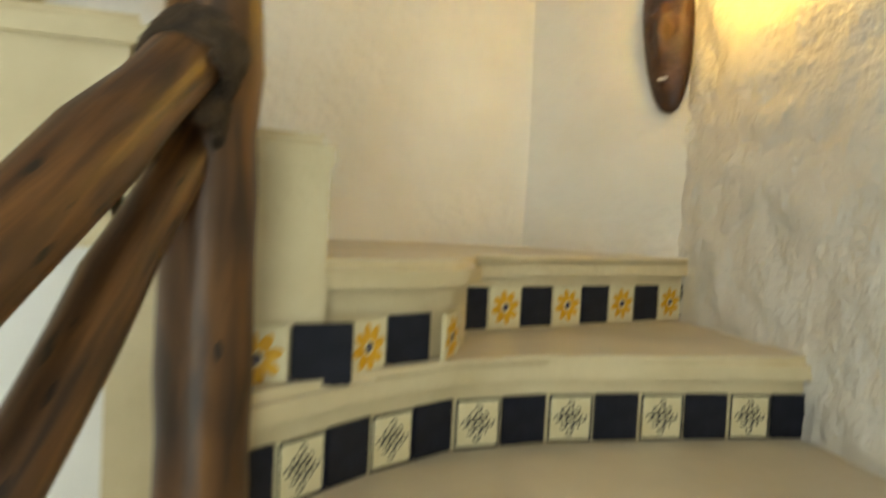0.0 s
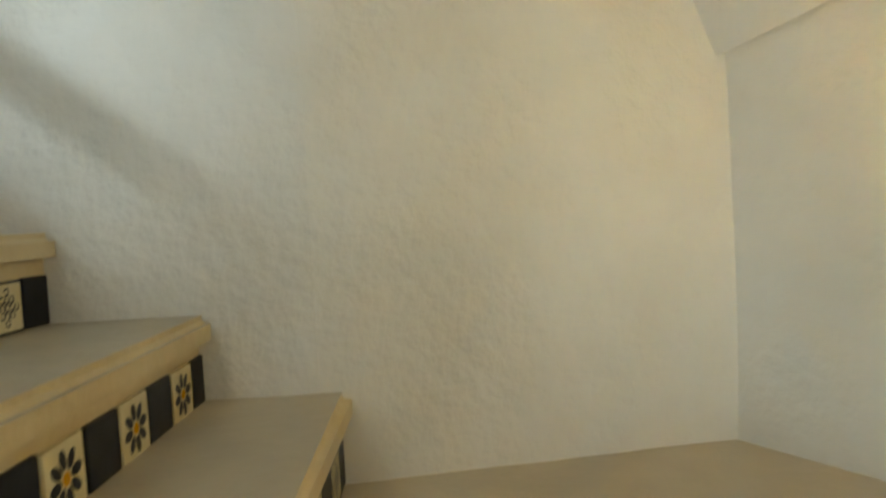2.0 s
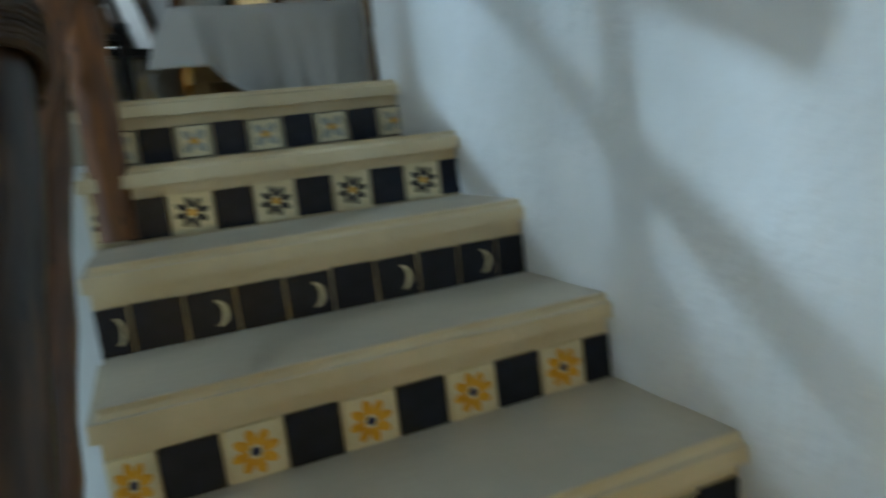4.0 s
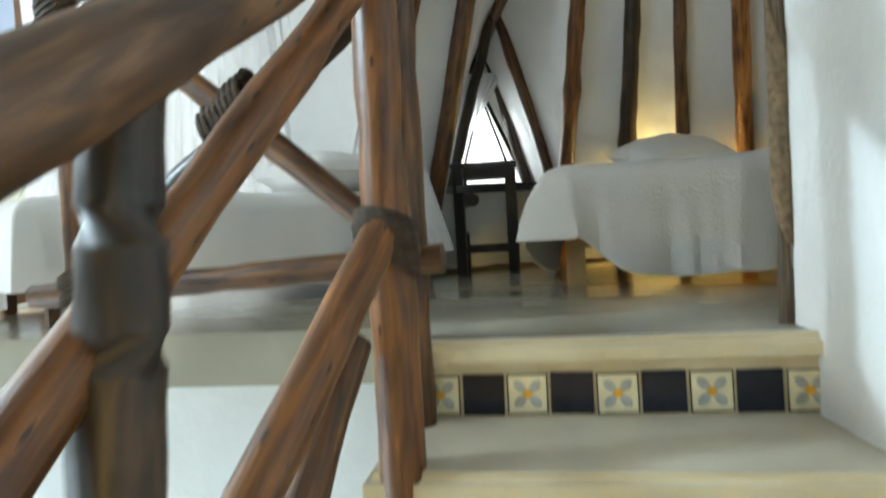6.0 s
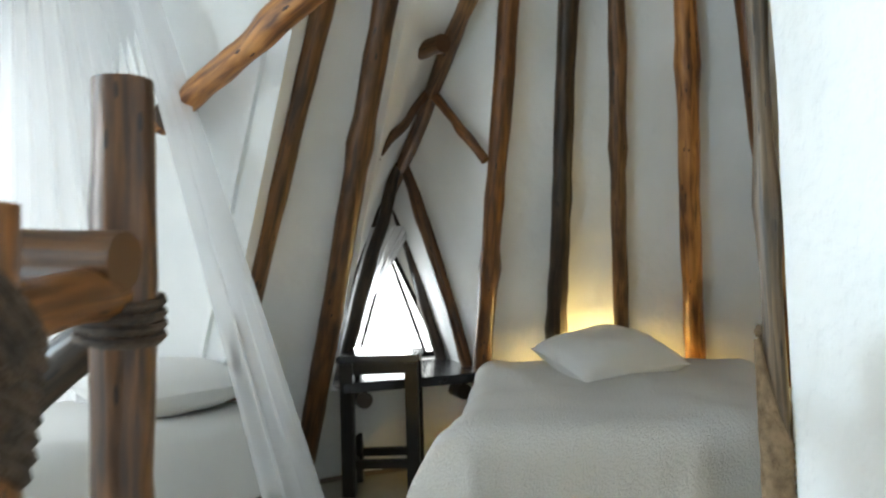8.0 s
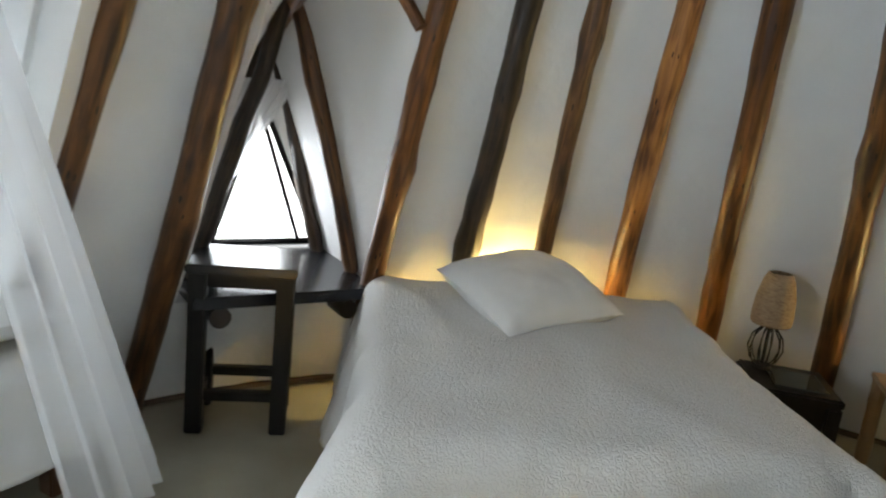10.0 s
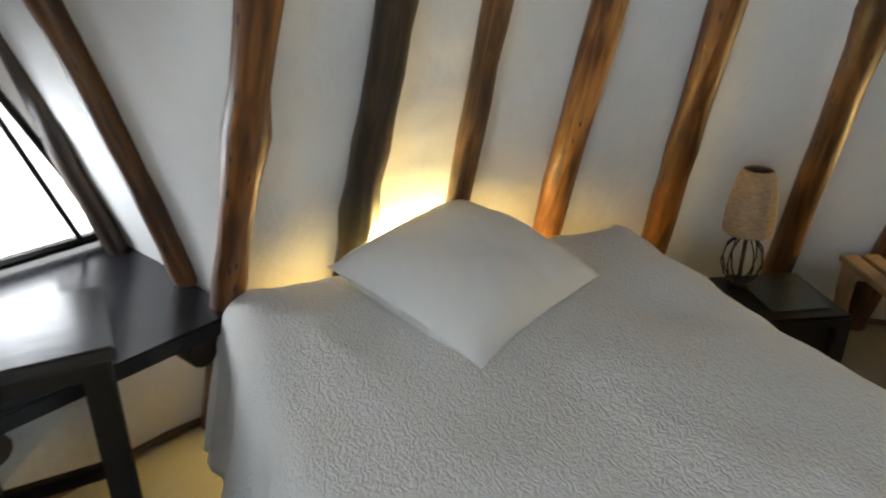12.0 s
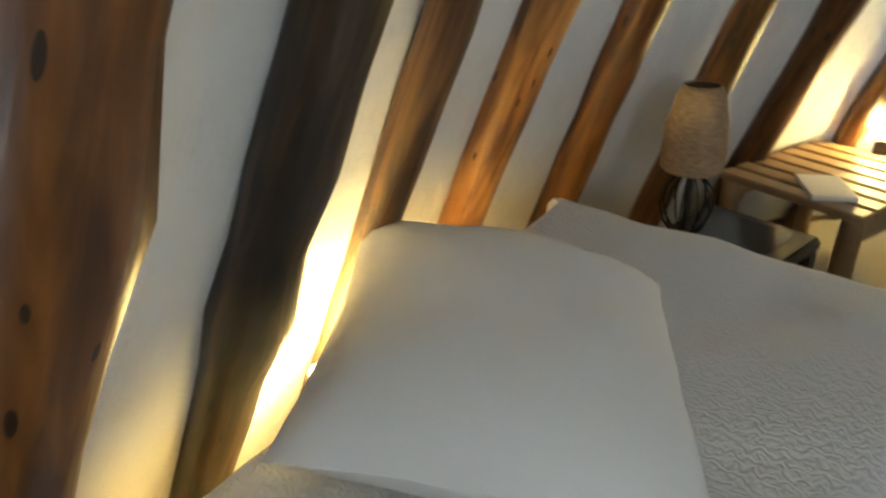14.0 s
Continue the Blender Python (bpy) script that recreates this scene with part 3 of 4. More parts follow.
# dormer timbers
def timber(name, a, b, r, mt, seed, lab, bend=0.015, r1=None):
    return tagged(log(name, a, b, r, r1 or r * 0.92, mt, bend, seed, sides=12, n=18), lab, "timber", "dormer timbers")


timber("ridge_pole", dorm(1.2, 0, ridge_z(1.2) - 0.03), dorm(2.80, 0, ridge_z(2.80) - 0.03), 0.034, LOG_GREY, 31, "grey-brown ridge pole of the dormer", 0.02)
timber("dormer_rafter", dorm(2.40, -0.02, 2.74), dorm(2.33, -0.325, 1.775), 0.032, LOG_DARK, 32, "dark rafter leaning to the dormer ridge")
timber("dormer_rafter", dorm(2.40, 0.03, 2.74), dorm(2.33, 0.285, 1.775), 0.034, LOG, 33, "brown rafter leaning to the dormer ridge")
timber("dormer_rafter", dorm(2.68, -0.03, 2.57), dorm(2.68, -0.30, 1.775), 0.030, LOG_DARK, 34, "dark rafter beside the small window")
timber("dormer_rafter", dorm(2.68, 0.06, 2.57), dorm(2.66, 0.27, 1.775), 0.032, LOG_DARK, 35, "dark rafter beside the small window")
timber("brace", dorm(1.93, 0.0, 2.97), Vector((-0.478, 3.855, 2.655)), 0.021, LOG_RED, 36, "thin reddish brace from ridge to roof pole")
timber("brace", dorm(1.93, -0.01, 2.97), Vector((-0.935, 3.755, 2.609)), 0.020, LOG, 37, "thin brown brace from ridge to roof pole", 0.03)
timber("tie_log", Vector((-0.62, 3.65, 3.06)), Vector((-0.84, 3.88, 3.08)), 0.035, LOG, 38, "short sawn log end under the ridge", 0.0)

# small triangular window: frame bars, pane, sill shelf
win = tagged(new("window_2"), "small triangular dormer window with thin dark bars", "window", kind="structure")
bm = bmesh.new()
APEX, BL, BR = dorm(2.75, 0.02, 2.40), dorm(2.75, -0.26, 1.80), dorm(2.75, 0.30, 1.80)
tri_in = [APEX, BL, BR]
for a, b in ((APEX, BL), (APEX, BR)):
    tube_into(bm, [a, a.lerp(b, 0.5), b], 0.011, 6)
tube_into(bm, [dorm(2.75, -0.26, 1.80), dorm(2.75, 0.30, 1.80)], 0.014, 6)
tube_into(bm, [dorm(2.75, -0.02, 2.34), dorm(2.75, 0.06, 2.34)], 0.010, 6)
for w in (-0.12, 0.17):
    tube_into(bm, [dorm(2.74, 0.02, 2.35), dorm(2.74, w * 1.25, 1.80)], 0.008, 6)
finish("frame", bm, BLACK_WOOD, win)
bm = bmesh.new()
bm.faces.new([bm.verts.new(p) for p in tri_in])
r_ = bmesh.ops.extrude_face_region(bm, geom=list(bm.faces))
bmesh.ops.translate(bm, vec=U * 0.005, verts=[v for v in r_["geom"] if isinstance(v, bmesh.types.BMVert)])
pane = finish("pane", bm, GLASS, win, False)
pane.visible_shadow = False
# plaster gable round the pane
bm = bmesh.new()
o = [dorm(2.80, 0.0, 2.70), dorm(2.80, -0.46, 1.66), dorm(2.80, 0.42, 1.66)]
q = [dorm(2.80, 0.02, 2.46), dorm(2.80, -0.29, 1.78), dorm(2.80, 0.33, 1.78)]
for d in (0.0, 0.05):
    for i in range(3):
        f = [bm.verts.new(p + U * d) for p in (o[i], o[(i + 1) % 3], q[(i + 1) % 3], q[i])]
        bm.faces.new(f)
tagged(finish("wall_gable", bm, PLASTER, None, False), kind="structure")

bm = bmesh.new()
out = [dorm(2.10, -0.36, 0), dorm(2.10, 0.275, 0), dorm(2.78, 0.33, 0), dorm(2.78, -0.38, 0)]
lo = [bm.verts.new((p.x, p.y, 1.735)) for p in out]
hi = [bm.verts.new((p.x, p.y, 1.777)) for p in out]
bm.faces.new(lo[::-1])
bm.faces.new(hi)
for i in range(4):
    bm.faces.new((lo[i], lo[(i + 1) % 4], hi[(i + 1) % 4], hi[i]))
bmesh.ops.bevel(bm, geom=list(bm.edges), offset=0.005, segments=2, affect="EDGES")
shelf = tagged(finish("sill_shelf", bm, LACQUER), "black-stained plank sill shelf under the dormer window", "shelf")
for w in (-0.27, 0.18):
    log("support_log", dorm(2.12, w, 1.698), dorm(2.6, w, 1.698), 0.036, 0.034, LOG_DARK, 0.004, int(w * 50) + 60, parent=shelf, sides=12, n=8)

# lashed beam over the west bay
beam = tagged(log("tie_beam", (-1.57, 3.39, 2.745), (-0.80, 2.91, 3.06), 0.040, 0.046, LOG_ORANGE, 0.03, 71), "orange-brown crooked beam lashed between roof poles", "beam")
lashing("vine", (-1.50, 3.345, 2.778), (0.67, -0.54, 0.34), 0.046, 0.06, 5, VINE, beam, 0.008, 3)
pegs = tagged(log("wall_peg", (-1.775, 3.68, 2.99), (-1.745, 3.655, 3.17), 0.020, 0.016, LOG, 0.01, 75, sides=10, n=10), "short wooden peg rack high on the white wall", "peg")
log("rail", (-1.85, 3.70, 3.135), (-1.60, 3.59, 3.065), 0.012, 0.012, LOG_RED, 0.006, 76, parent=pegs, sides=8, n=10)
log("upright", (-1.60, 3.59, 3.04), (-1.55, 3.53, 3.5), 0.022, 0.022, LOG, 0.01, 77, parent=pegs, sides=10, n=10)

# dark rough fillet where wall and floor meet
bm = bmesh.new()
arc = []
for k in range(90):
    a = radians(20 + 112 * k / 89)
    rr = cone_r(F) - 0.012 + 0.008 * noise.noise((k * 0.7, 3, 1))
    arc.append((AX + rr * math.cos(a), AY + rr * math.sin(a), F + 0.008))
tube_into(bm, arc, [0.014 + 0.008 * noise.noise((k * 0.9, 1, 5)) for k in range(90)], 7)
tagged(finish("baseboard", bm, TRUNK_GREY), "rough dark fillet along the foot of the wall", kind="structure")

# ---- trunk at the end of the stair wall ----
trunk_end = tagged(log("wall_end_trunk", (-0.062, 2.165, F - 0.01), (-0.055, 2.18, 4.3), 0.016, 0.015, TRUNK_GREY, 0.004, 81, knots=((0.33, 0.007), (0.42, 0.007), (0.5, 0.006))), "knotty grey-brown trunk at the wall's end", "trunk")
lashing("rope_winding", (-0.061, 2.166, F + 0.50), (0, 0, 1), 0.020, 0.46, 40, ROPE, trunk_end, 0.006, 2)

# ---- railings ----
rail = tagged(new("stair_railing"), "rustic peeled-log railing lashed with vine", "railing")


def rlog(nm, a, b, r0, r1, mt, seed, bend=0.012):
    return log(nm, a, b, r0, r1, mt, bend, seed, rail, sides=14, n=16)


# upper landing posts
rlog("post", (-0.925, 1.70, 0.95), (-0.925, 1.70, 2.285), 0.047, 0.045, LOG_RED, 101)
rlog("post", (-0.945, 2.0, 1.12), (-0.932, 1.985, 2.475), 0.040, 0.039, LOG, 102)
rlog("post", (-1.82, 2.02, 1.15), (-1.82, 2.02, 2.5), 0.042, 0.040, LOG, 103)
rlog("rail", (-1.95, 2.0, 2.32), (-0.905, 1.935, 2.238), 0.036, 0.036, LOG, 104)
rlog("rail", (-1.95, 2.0, 1.465), (-0.86, 1.96, 1.52), 0.033, 0.032, LOG, 105)
rlog("cross_pole", (-1.80, 2.01, 2.25), (-0.93, 1.985, 1.53), 0.034, 0.032, LOG, 106)
rlog("cross_pole", (-1.80, 2.05, 1.55), (-0.95, 2.03, 2.18), 0.034, 0.032, LOG_DARK, 107)
rlog("spacer", (-0.93, 1.66, 2.175), (-0.94, 1.965, 2.20), 0.033, 0.034, LOG_RED, 108)
rlog("spacer", (-0.93, 1.66, 1.56), (-0.94, 1.965, 1.53), 0.032, 0.032, LOG_RED, 109)
# down the upper flight
rlog("handrail", (-0.93, 1.70, 2.16), (-0.965, 0.60, 1.60), 0.040, 0.046, LOG_GREY, 110)
rlog("cross_pole", (-0.935, 1.69, 2.09), (-1.06, 0.32, 1.08), 0.030, 0.036, LOG_RED, 111)
rlog("rail", (-0.93, 1.68, 1.60), (-1.10, 0.32, 0.72), 0.036, 0.036, LOG_RED, 112)
rlog("strut", (-1.0, 0.92, 1.31), (-1.02, 0.30, 0.60), 0.042, 0.046, LOG_DARK, 113)
rlog("post", (-1.0, 0.91, 1.26), (-0.962, 0.93, 1.80), 0.040, 0.038, LOG_DARK, 115)
rlog("strut", (-0.99, 1.64, 1.38), (-1.02, 0.50, 0.62), 0.034, 0.036, LOG, 114)
lashing("vine", (-1.0, 0.90, 1.28), (0, 0.7, 0.7), 0.056, 0.12, 8, VINE, rail, 0.009, 15)
lashing("vine", (-0.928, 1.665, 2.15), (0.1, 0.86, 0.5), 0.062, 0.15, 10, VINE, rail, 0.009, 5)
lashing("vine", (-0.926, 1.69, 2.12), (0, 0.2, 1), 0.060, 0.13, 8, VINE, rail, 0.009, 6)
lashing("vine", (-0.928, 1.69, 1.57), (0, 0.3, 1), 0.058, 0.10, 7, VINE, rail, 0.009, 7)
lashing("vine", (-0.943, 1.99, 2.17), (0, 0, 1), 0.050, 0.06, 4, VINE, rail, 0.007, 8)
lashing("vine", (-1.375, 2.02, 1.90), (0.8, 0, 0.6), 0.056, 0.14, 8, VINE, rail, 0.009, 9)
lashing("vine", (-1.81, 2.01, 2.28), (0, 0, 1), 0.060, 0.22, 12, VINE, rail, 0.009, 10)
lashing("vine", (-1.81, 2.01, 1.48), (0, 0, 1), 0.055, 0.10, 6, VINE, rail, 0.009, 11)

low = tagged(new("newel_railing"), "thick dark trunk newel with two lashed handrails", "railing")
log("trunk", (-1.245, 0.228, -1.75), (-1.235, 0.235, 1.45), 0.066, 0.055, LOG, 0.012, 121, low, ((0.62, 0.008),), sides=20, n=40)
log("handrail", (-1.225, 0.225, 0.315), (-2.63, 0.80, -0.74), 0.042, 0.040, LOG, 0.012, 122, low, sides=16, n=16)
log("handrail", (-1.215, 0.24, 0.20), (-2.03, 0.56, -0.66), 0.033, 0.033, LOG, 0.012, 123, low, sides=16, n=16)
lashing("vine", (-1.295, 0.255, 0.25), (0.8, -0.3, 0.75), 0.052, 0.07, 6, VINE, low, 0.009, 12)
lashing("vine", (-1.29, 0.265, 0.185), (0.6, -0.2, 0.9), 0.048, 0.08, 6, VINE, low, 0.008, 13)


# ---- soft things ----


def spread(name, w, l, h, hem, mat, parent, seed, bulge=0.02, flare=0.05, folds=5, rise=0.0, kick=0.0, tuck=1.0):
    """A cover lying on a mattress of w by l, top at h, hanging to hem above the floor with folds; rise lifts the head end,
    kick throws out the stiff corner at the foot, tuck shortens the fall at the head."""
    bm = bmesh.new()
    uvl = bm.loops.layers.uv.new()
    NU, NV, ND = 40, 40, 24
    rad = 0.075

    grid = {}
    drop = h - hem
    for i in range(-ND, NU + ND + 1):
        for j in range(-ND, NV + ND + 1):
            cu, cv = min(max(i, 0), NU), min(max(j, 0), NV)
            x, y = (cu / NU - 0.5) * w, (cv / NV - 0.5) * l
            du = 0 if 0 <= i <= NU else (-i if i < 0 else i - NU)
            dv = 0 if 0 <= j <= NV else (-j if j < 0 else j - NV)
            d = max(du, dv) / ND
            sx = -1 if i < 0 else (1 if i > NU else 0)
            sy = -1 if j < 0 else (1 if j > NV else 0)
            z = h + bulge * math.sin(math.pi * cu / NU) * math.sin(math.pi * cv / NV) + rise * max(0, (cv / NV - 0.6) / 0.4) ** 1.5
            z += 0.020 * noise.noise((x * 3, y * 3, seed)) + 0.009 * noise.noise((x * 9, y * 5, seed))
            along = (y if sx and not sy else x) * folds * 2.2 + (sx + 2 * sy) * 3
            ripple = noise.noise((along, seed, d * 0.6)) + 0.5 * noise.noise((along * 2.3, seed, 4 + d))
            both = 1 if sx and sy else 0
            run = d * (drop + 0.57 * rad)
            if sy > 0:
                run *= 1 - (1 - tuck) * dv / max(du, dv)
            stiff = 0.0
            if kick and sx <= 0 and sy <= 0 and (sx or sy):
                stiff = kick * math.exp(-((x + w / 2) / 0.12) ** 2 - ((y + l / 2) / 0.2) ** 2)
            if run < rad * math.pi / 2:
                off, fall = rad * math.sin(run / rad), rad * (1 - math.cos(run / rad))
            else:
                off, fall = rad, rad + run - rad * math.pi / 2
            off += flare * d * (0.7 + 0.8 * ripple) * (1 + 0.5 * both)
            off += 0.07 * stiff * d
            if sy > 0:
                off *= 1 - 0.8 * dv / max(du, dv)
            z -= fall * (1 - 0.36 * stiff)
            fu, fv = (du / max(du, dv, 1)), (dv / max(du, dv, 1))
            z += 0.02 * ripple * d
            grid[i, j] = bm.verts.new((x + sx * off * (fu if both else 1), y + sy * off * (fv if both else 1), max(z, 0.004)))
    for i in range(-ND, NU + ND):
        for j in range(-ND, NV + ND):
            f = bm.faces.new((grid[i, j], grid[i + 1, j], grid[i + 1, j + 1], grid[i, j + 1]))
            for lp, (a, b) in zip(f.loops, ((i, j), (i + 1, j), (i + 1, j + 1), (i, j + 1))):
                lp[uvl].uv = (a * w / NU, b * l / NV)
    ob = finish(name, bm, mat, parent)
    md = ob.modifiers.new("thickness", "SOLIDIFY")
    md.thickness = 0.006
    return ob


def pillow(name, w, l, t, mat, seed, parent=None):
    bm = bmesh.new()
    uvl = bm.loops.layers.uv.new()
    N = 26
    sides = []
    for s in (1, -1):
        g = {}
        for i in range(N + 1):
            for j in range(N + 1):
                u, v = i / N * 2 - 1, j / N * 2 - 1
                pinch = 1 - 0.07 * (1 - v * v) * abs(u) ** 3, 1 - 0.07 * (1 - u * u) * abs(v) ** 3
                prof = max(0, (1 - abs(u) ** 2.6)) ** 0.55 * max(0, (1 - abs(v) ** 2.6)) ** 0.55
                z = s * t / 2 * prof * (1 + 0.12 * noise.noise((u * 2, v * 2, seed))) + 0.004 * noise.noise((u * 6, v * 6, seed))
                g[i, j] = bm.verts.new((u * w / 2 * pinch[0], v * l / 2 * pinch[1], z))
        for i in range(N):
            for j in range(N):
                q = (g[i, j], g[i + 1, j], g[i + 1, j + 1], g[i, j + 1])
                f = bm.faces.new(q if s > 0 else q[::-1])
                for lp in f.loops:
                    lp[uvl].uv = (lp.vert.co.x + 3, lp.vert.co.y)
    bmesh.ops.remove_doubles(bm, verts=bm.verts, dist=0.0008)
    return finish(name, bm, mat, parent)


# bed against the poles
bed = tagged(new("bed"), "made bed with a white textured quilt on a pine frame", "bed")
bed.matrix_world = pose(0.02, 3.67, F, 0, 0, -2.5)
spread("quilt", 1.02, 1.06, 0.475, 0.04, QUILT, bed, 3, 0.02, 0.10, 3, 0.045, 1.0, 0.15)
bm = bmesh.new()
box_bm(bm, (1.06, 1.06, 0.20), (0, 0, 0.345), None, 0.04)
finish("mattress", bm, LINEN, bed)
box("frame", (1.06, 1.02, 0.09), (0, 0, 0.20), PINE, bed, 0.006)
for sx in (-0.5, 0.5):
    for sy in (-0.46, 0.46):
        box("leg", (0.075, 0.075, 0.25), (sx * 1.05, sy, 0.125), PINE, bed, 0.006)
pl = tagged(pillow("pillow", 0.47, 0.46, 0.20, LINEN, 4), "plump square white pillow on the quilt", "pillow")
pl.matrix_world = pose(-0.012, 4.035, F + 0.553, 12, 0, 0) @ pose(0, 0, 0, 0, 0, 23)

# bed under the net
bed2 = tagged(new("bed"), "low single bed with a smooth white cover", "bed")
ang = math.degrees(math.atan2(0.78, 0.62))
bed2.matrix_world = pose(-2.13, 3.30, F, 0, 0, ang)
sp = spread("cover", 1.52, 0.78, 0.45, 0.14, LINEN, bed2, 8, 0.01, 0.03, 2)
bm = bmesh.new()
box_bm(bm, (1.58, 0.84, 0.2), (0, 0, 0.335), None, 0.04)
finish("mattress", bm, LINEN, bed2)
box("frame", (1.5, 0.8, 0.08), (0, 0, 0.20), LOG, bed2, 0.006)
for sx in (-0.72, 0.74):
    for sy in (-0.38, 0.38):
        box("leg", (0.06, 0.06, 0.17), (sx, sy, 0.085), LOG, bed2, 0.006)
pl2 = tagged(pillow("pillow", 0.44, 0.56, 0.20, LINEN, 9), "white pillow on the bed under the net", "pillow")
pl2.matrix_world = pose(-1.66, 3.56, F + 0.54, 0, 0, ang)


def drape(name, top, foot, mat, lab, cat, folds, seed, depth=0.04, closed=False, nz=40):
    """A hanging cloth between an upper and a lower line of points, gathered in folds."""
    bm = bmesh.new()
    na = 220
    rows = []

    def along(line, u):
        k = u * (len(line) - 1)
        i = min(int(k), len(line) - 2)
        return Vector(line[i]).lerp(Vector(line[i + 1]), k - i)

    for j in range(nz + 1):
        v = j / nz
        row = []
        for i in range(na + 1):
            u = i / na
            p = along(top, u).lerp(along(foot, u), v)
            p2 = along(top, min(1, u + 0.01)).lerp(along(foot, min(1, u + 0.01)), v)
            p1 = along(top, max(0, u - 0.01)).lerp(along(foot, max(0, u - 0.01)), v)
            tan = (p2 - p1)
            nrm = Vector((tan.y, -tan.x, 0))
            nrm = nrm.normalized() if nrm.length > 1e-6 else Vector((1, 0, 0))
            ph = u * folds + 0.5 * noise.noise((u * 9, seed, v * 0.7))
            amp = depth * (0.45 + 0.55 * v) * (0.7 + 0.6 * noise.noise((u * 13, seed, 2)))
            sag = 0.10 * math.sin(math.pi * v) if closed else 0
            row.append(bm.verts.new(p + nrm * amp * math.sin(2 * math.pi * ph) - Vector((0, 0, sag * 0.3))))
        rows.append(row)
    for j in range(nz):
        for i in range(na):
            bm.faces.new((rows[j][i], rows[j][i + 1], rows[j + 1][i + 1], rows[j + 1][i]))
    return tagged(finish(name, bm, mat), lab, cat)


def ring_pts(cx, cy, z, rx, ry, rot, n=24, start=-15, sweep=215):
    c, s = math.cos(radians(rot)), math.sin(radians(rot))
    return [(cx + c * rx * math.cos(a) - s * ry * math.sin(a), cy + s * rx * math.cos(a) + c * ry * math.sin(a), z) for a in [radians(start + sweep * k / n) for k in range(n + 1)]]


net = drape("mosquito_net", ring_pts(-1.95, 3.20, 3.6, 0.30, 0.22, 0), ring_pts(-2.02, 3.30, F + 0.16, 0.95, 0.52, 10, start=-30, sweep=215), NET, "white mosquito net hanging over the bed", "mosquito net", 34, 5, 0.045)
drape("curtain", [(-2.90, 3.80, 3.55), (-2.90, 3.15, 3.55)], [(-2.85, 3.62, F + 0.03), (-2.78, 3.20, F + 0.03)], CURTAIN, "white sheer curtain drawn aside", "curtain", 12, 7, 0.035)
drape("curtain", [(-2.90, 3.05, 3.55), (-2.90, 2.15, 3.55)], [(-2.85, 2.95, F + 0.03), (-2.85, 2.25, F + 0.03)], CURTAIN, "white sheer curtain at the tall window", "curtain", 14, 8, 0.035)
drape("curtain", [dorm(2.62, -0.10, 2.46), dorm(2.62, 0.13, 2.47)], [dorm(2.62, -0.30, 1.80), dorm(2.62, -0.275, 1.82)], CURTAIN, "small white curtain tied back in the dormer", "curtain", 6, 9, 0.012)

# ---- furniture ----
stool = tagged(new("side_table"), "tall narrow black wooden side table", "side table")
stool.matrix_world = pose(-0.955, 4.125, F, 0, 0, 2)
H = 0.58
bm = bmesh.new()
box_bm(bm, (0.345, 0.29, 0.03), (0, 0, H - 0.015), None, 0.005)
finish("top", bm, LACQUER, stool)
for sx in (-1, 1):
    box("apron", (0.02, 0.20, 0.06), (sx * 0.135, 0, H - 0.06), BLACK_WOOD, stool, 0.003)
    box("stretcher", (0.028, 0.20, 0.035), (sx * 0.135, 0, 0.10), BLACK_WOOD, stool, 0.003)
    for sy in (-1, 1):
        box("leg", (0.055, 0.055, H - 0.03), (sx * 0.135, sy * 0.105, (H - 0.03) / 2), BLACK_WOOD, stool, 0.005)
for sy in (-1, 1):
    box("apron", (0.22, 0.02, 0.05), (0, sy * 0.105, H - 0.055), BLACK_WOOD, stool, 0.003)
    box("stretcher", (0.22, 0.028, 0.035), (0, sy * 0.105, 0.13), BLACK_WOOD, stool, 0.003)

ns = tagged(new("nightstand"), "black wooden nightstand with an inset dark glass top", "nightstand")
ns.matrix_world = pose(0.905, 3.885, F, 0, 0, -20)
bm = bmesh.new()
box_bm(bm, (0.29, 0.28, 0.035), (0, 0, 0.3295), None, 0.008)
finish("top", bm, BLACK_WOOD, ns)
box("body", (0.245, 0.235, 0.29), (0, 0, 0.168), BLACK_WOOD, ns, 0.006)
box("inset", (0.17, 0.17, 0.004), (0.02, -0.01, 0.350), MIRROR_TOP, ns)
for sx in (-1, 1):
    for sy in (-1, 1):
        box("leg", (0.045, 0.045, 0.314), (sx * 0.12, sy * 0.115, 0.157), BLACK_WOOD, ns, 0.004)

lamp = tagged(new("table_lamp"), "table lamp with woven raffia shade on a wire cage", "lamp")
lamp.location = (0.868, 3.99, F + 0.348)
bm = bmesh.new()
prof = [(0.062, 0.160), (0.067, 0.166), (0.068, 0.20), (0.064, 0.26), (0.050, 0.325), (0.040, 0.345), (0.036, 0.347)]
rings = []
for r, z in prof:
    rings.append([bm.verts.new((r * (1 + 0.02 * ((k // 2) % 2)) * math.cos(2 * math.pi * k / 48), r * (1 + 0.02 * ((k // 2) % 2)) * math.sin(2 * math.pi * k / 48), z)) for k in range(48)])
for a, b in zip(rings, rings[1:]):
    for k in range(48):
        bm.faces.new((a[k], a[(k + 1) % 48], b[(k + 1) % 48], b[k]))
shade = finish("shade", bm, RAFFIA, lamp)
sm = shade.modifiers.new("thickness", "SOLIDIFY")
sm.thickness = 0.004
bm = bmesh.new()
for k in range(10):
    a = 2 * math.pi * k / 10
    tube_into(bm, [(math.cos(a) * r, math.sin(a) * r, z) for r, z in ((0.018, 0.0), (0.045, 0.03), (0.058, 0.07), (0.050, 0.115), (0.022, 0.15), (0.012, 0.162))], 0.0028, 5)
tube_into(bm, [(0, 0, 0.0), (0, 0, 0.26)], 0.006, 8)
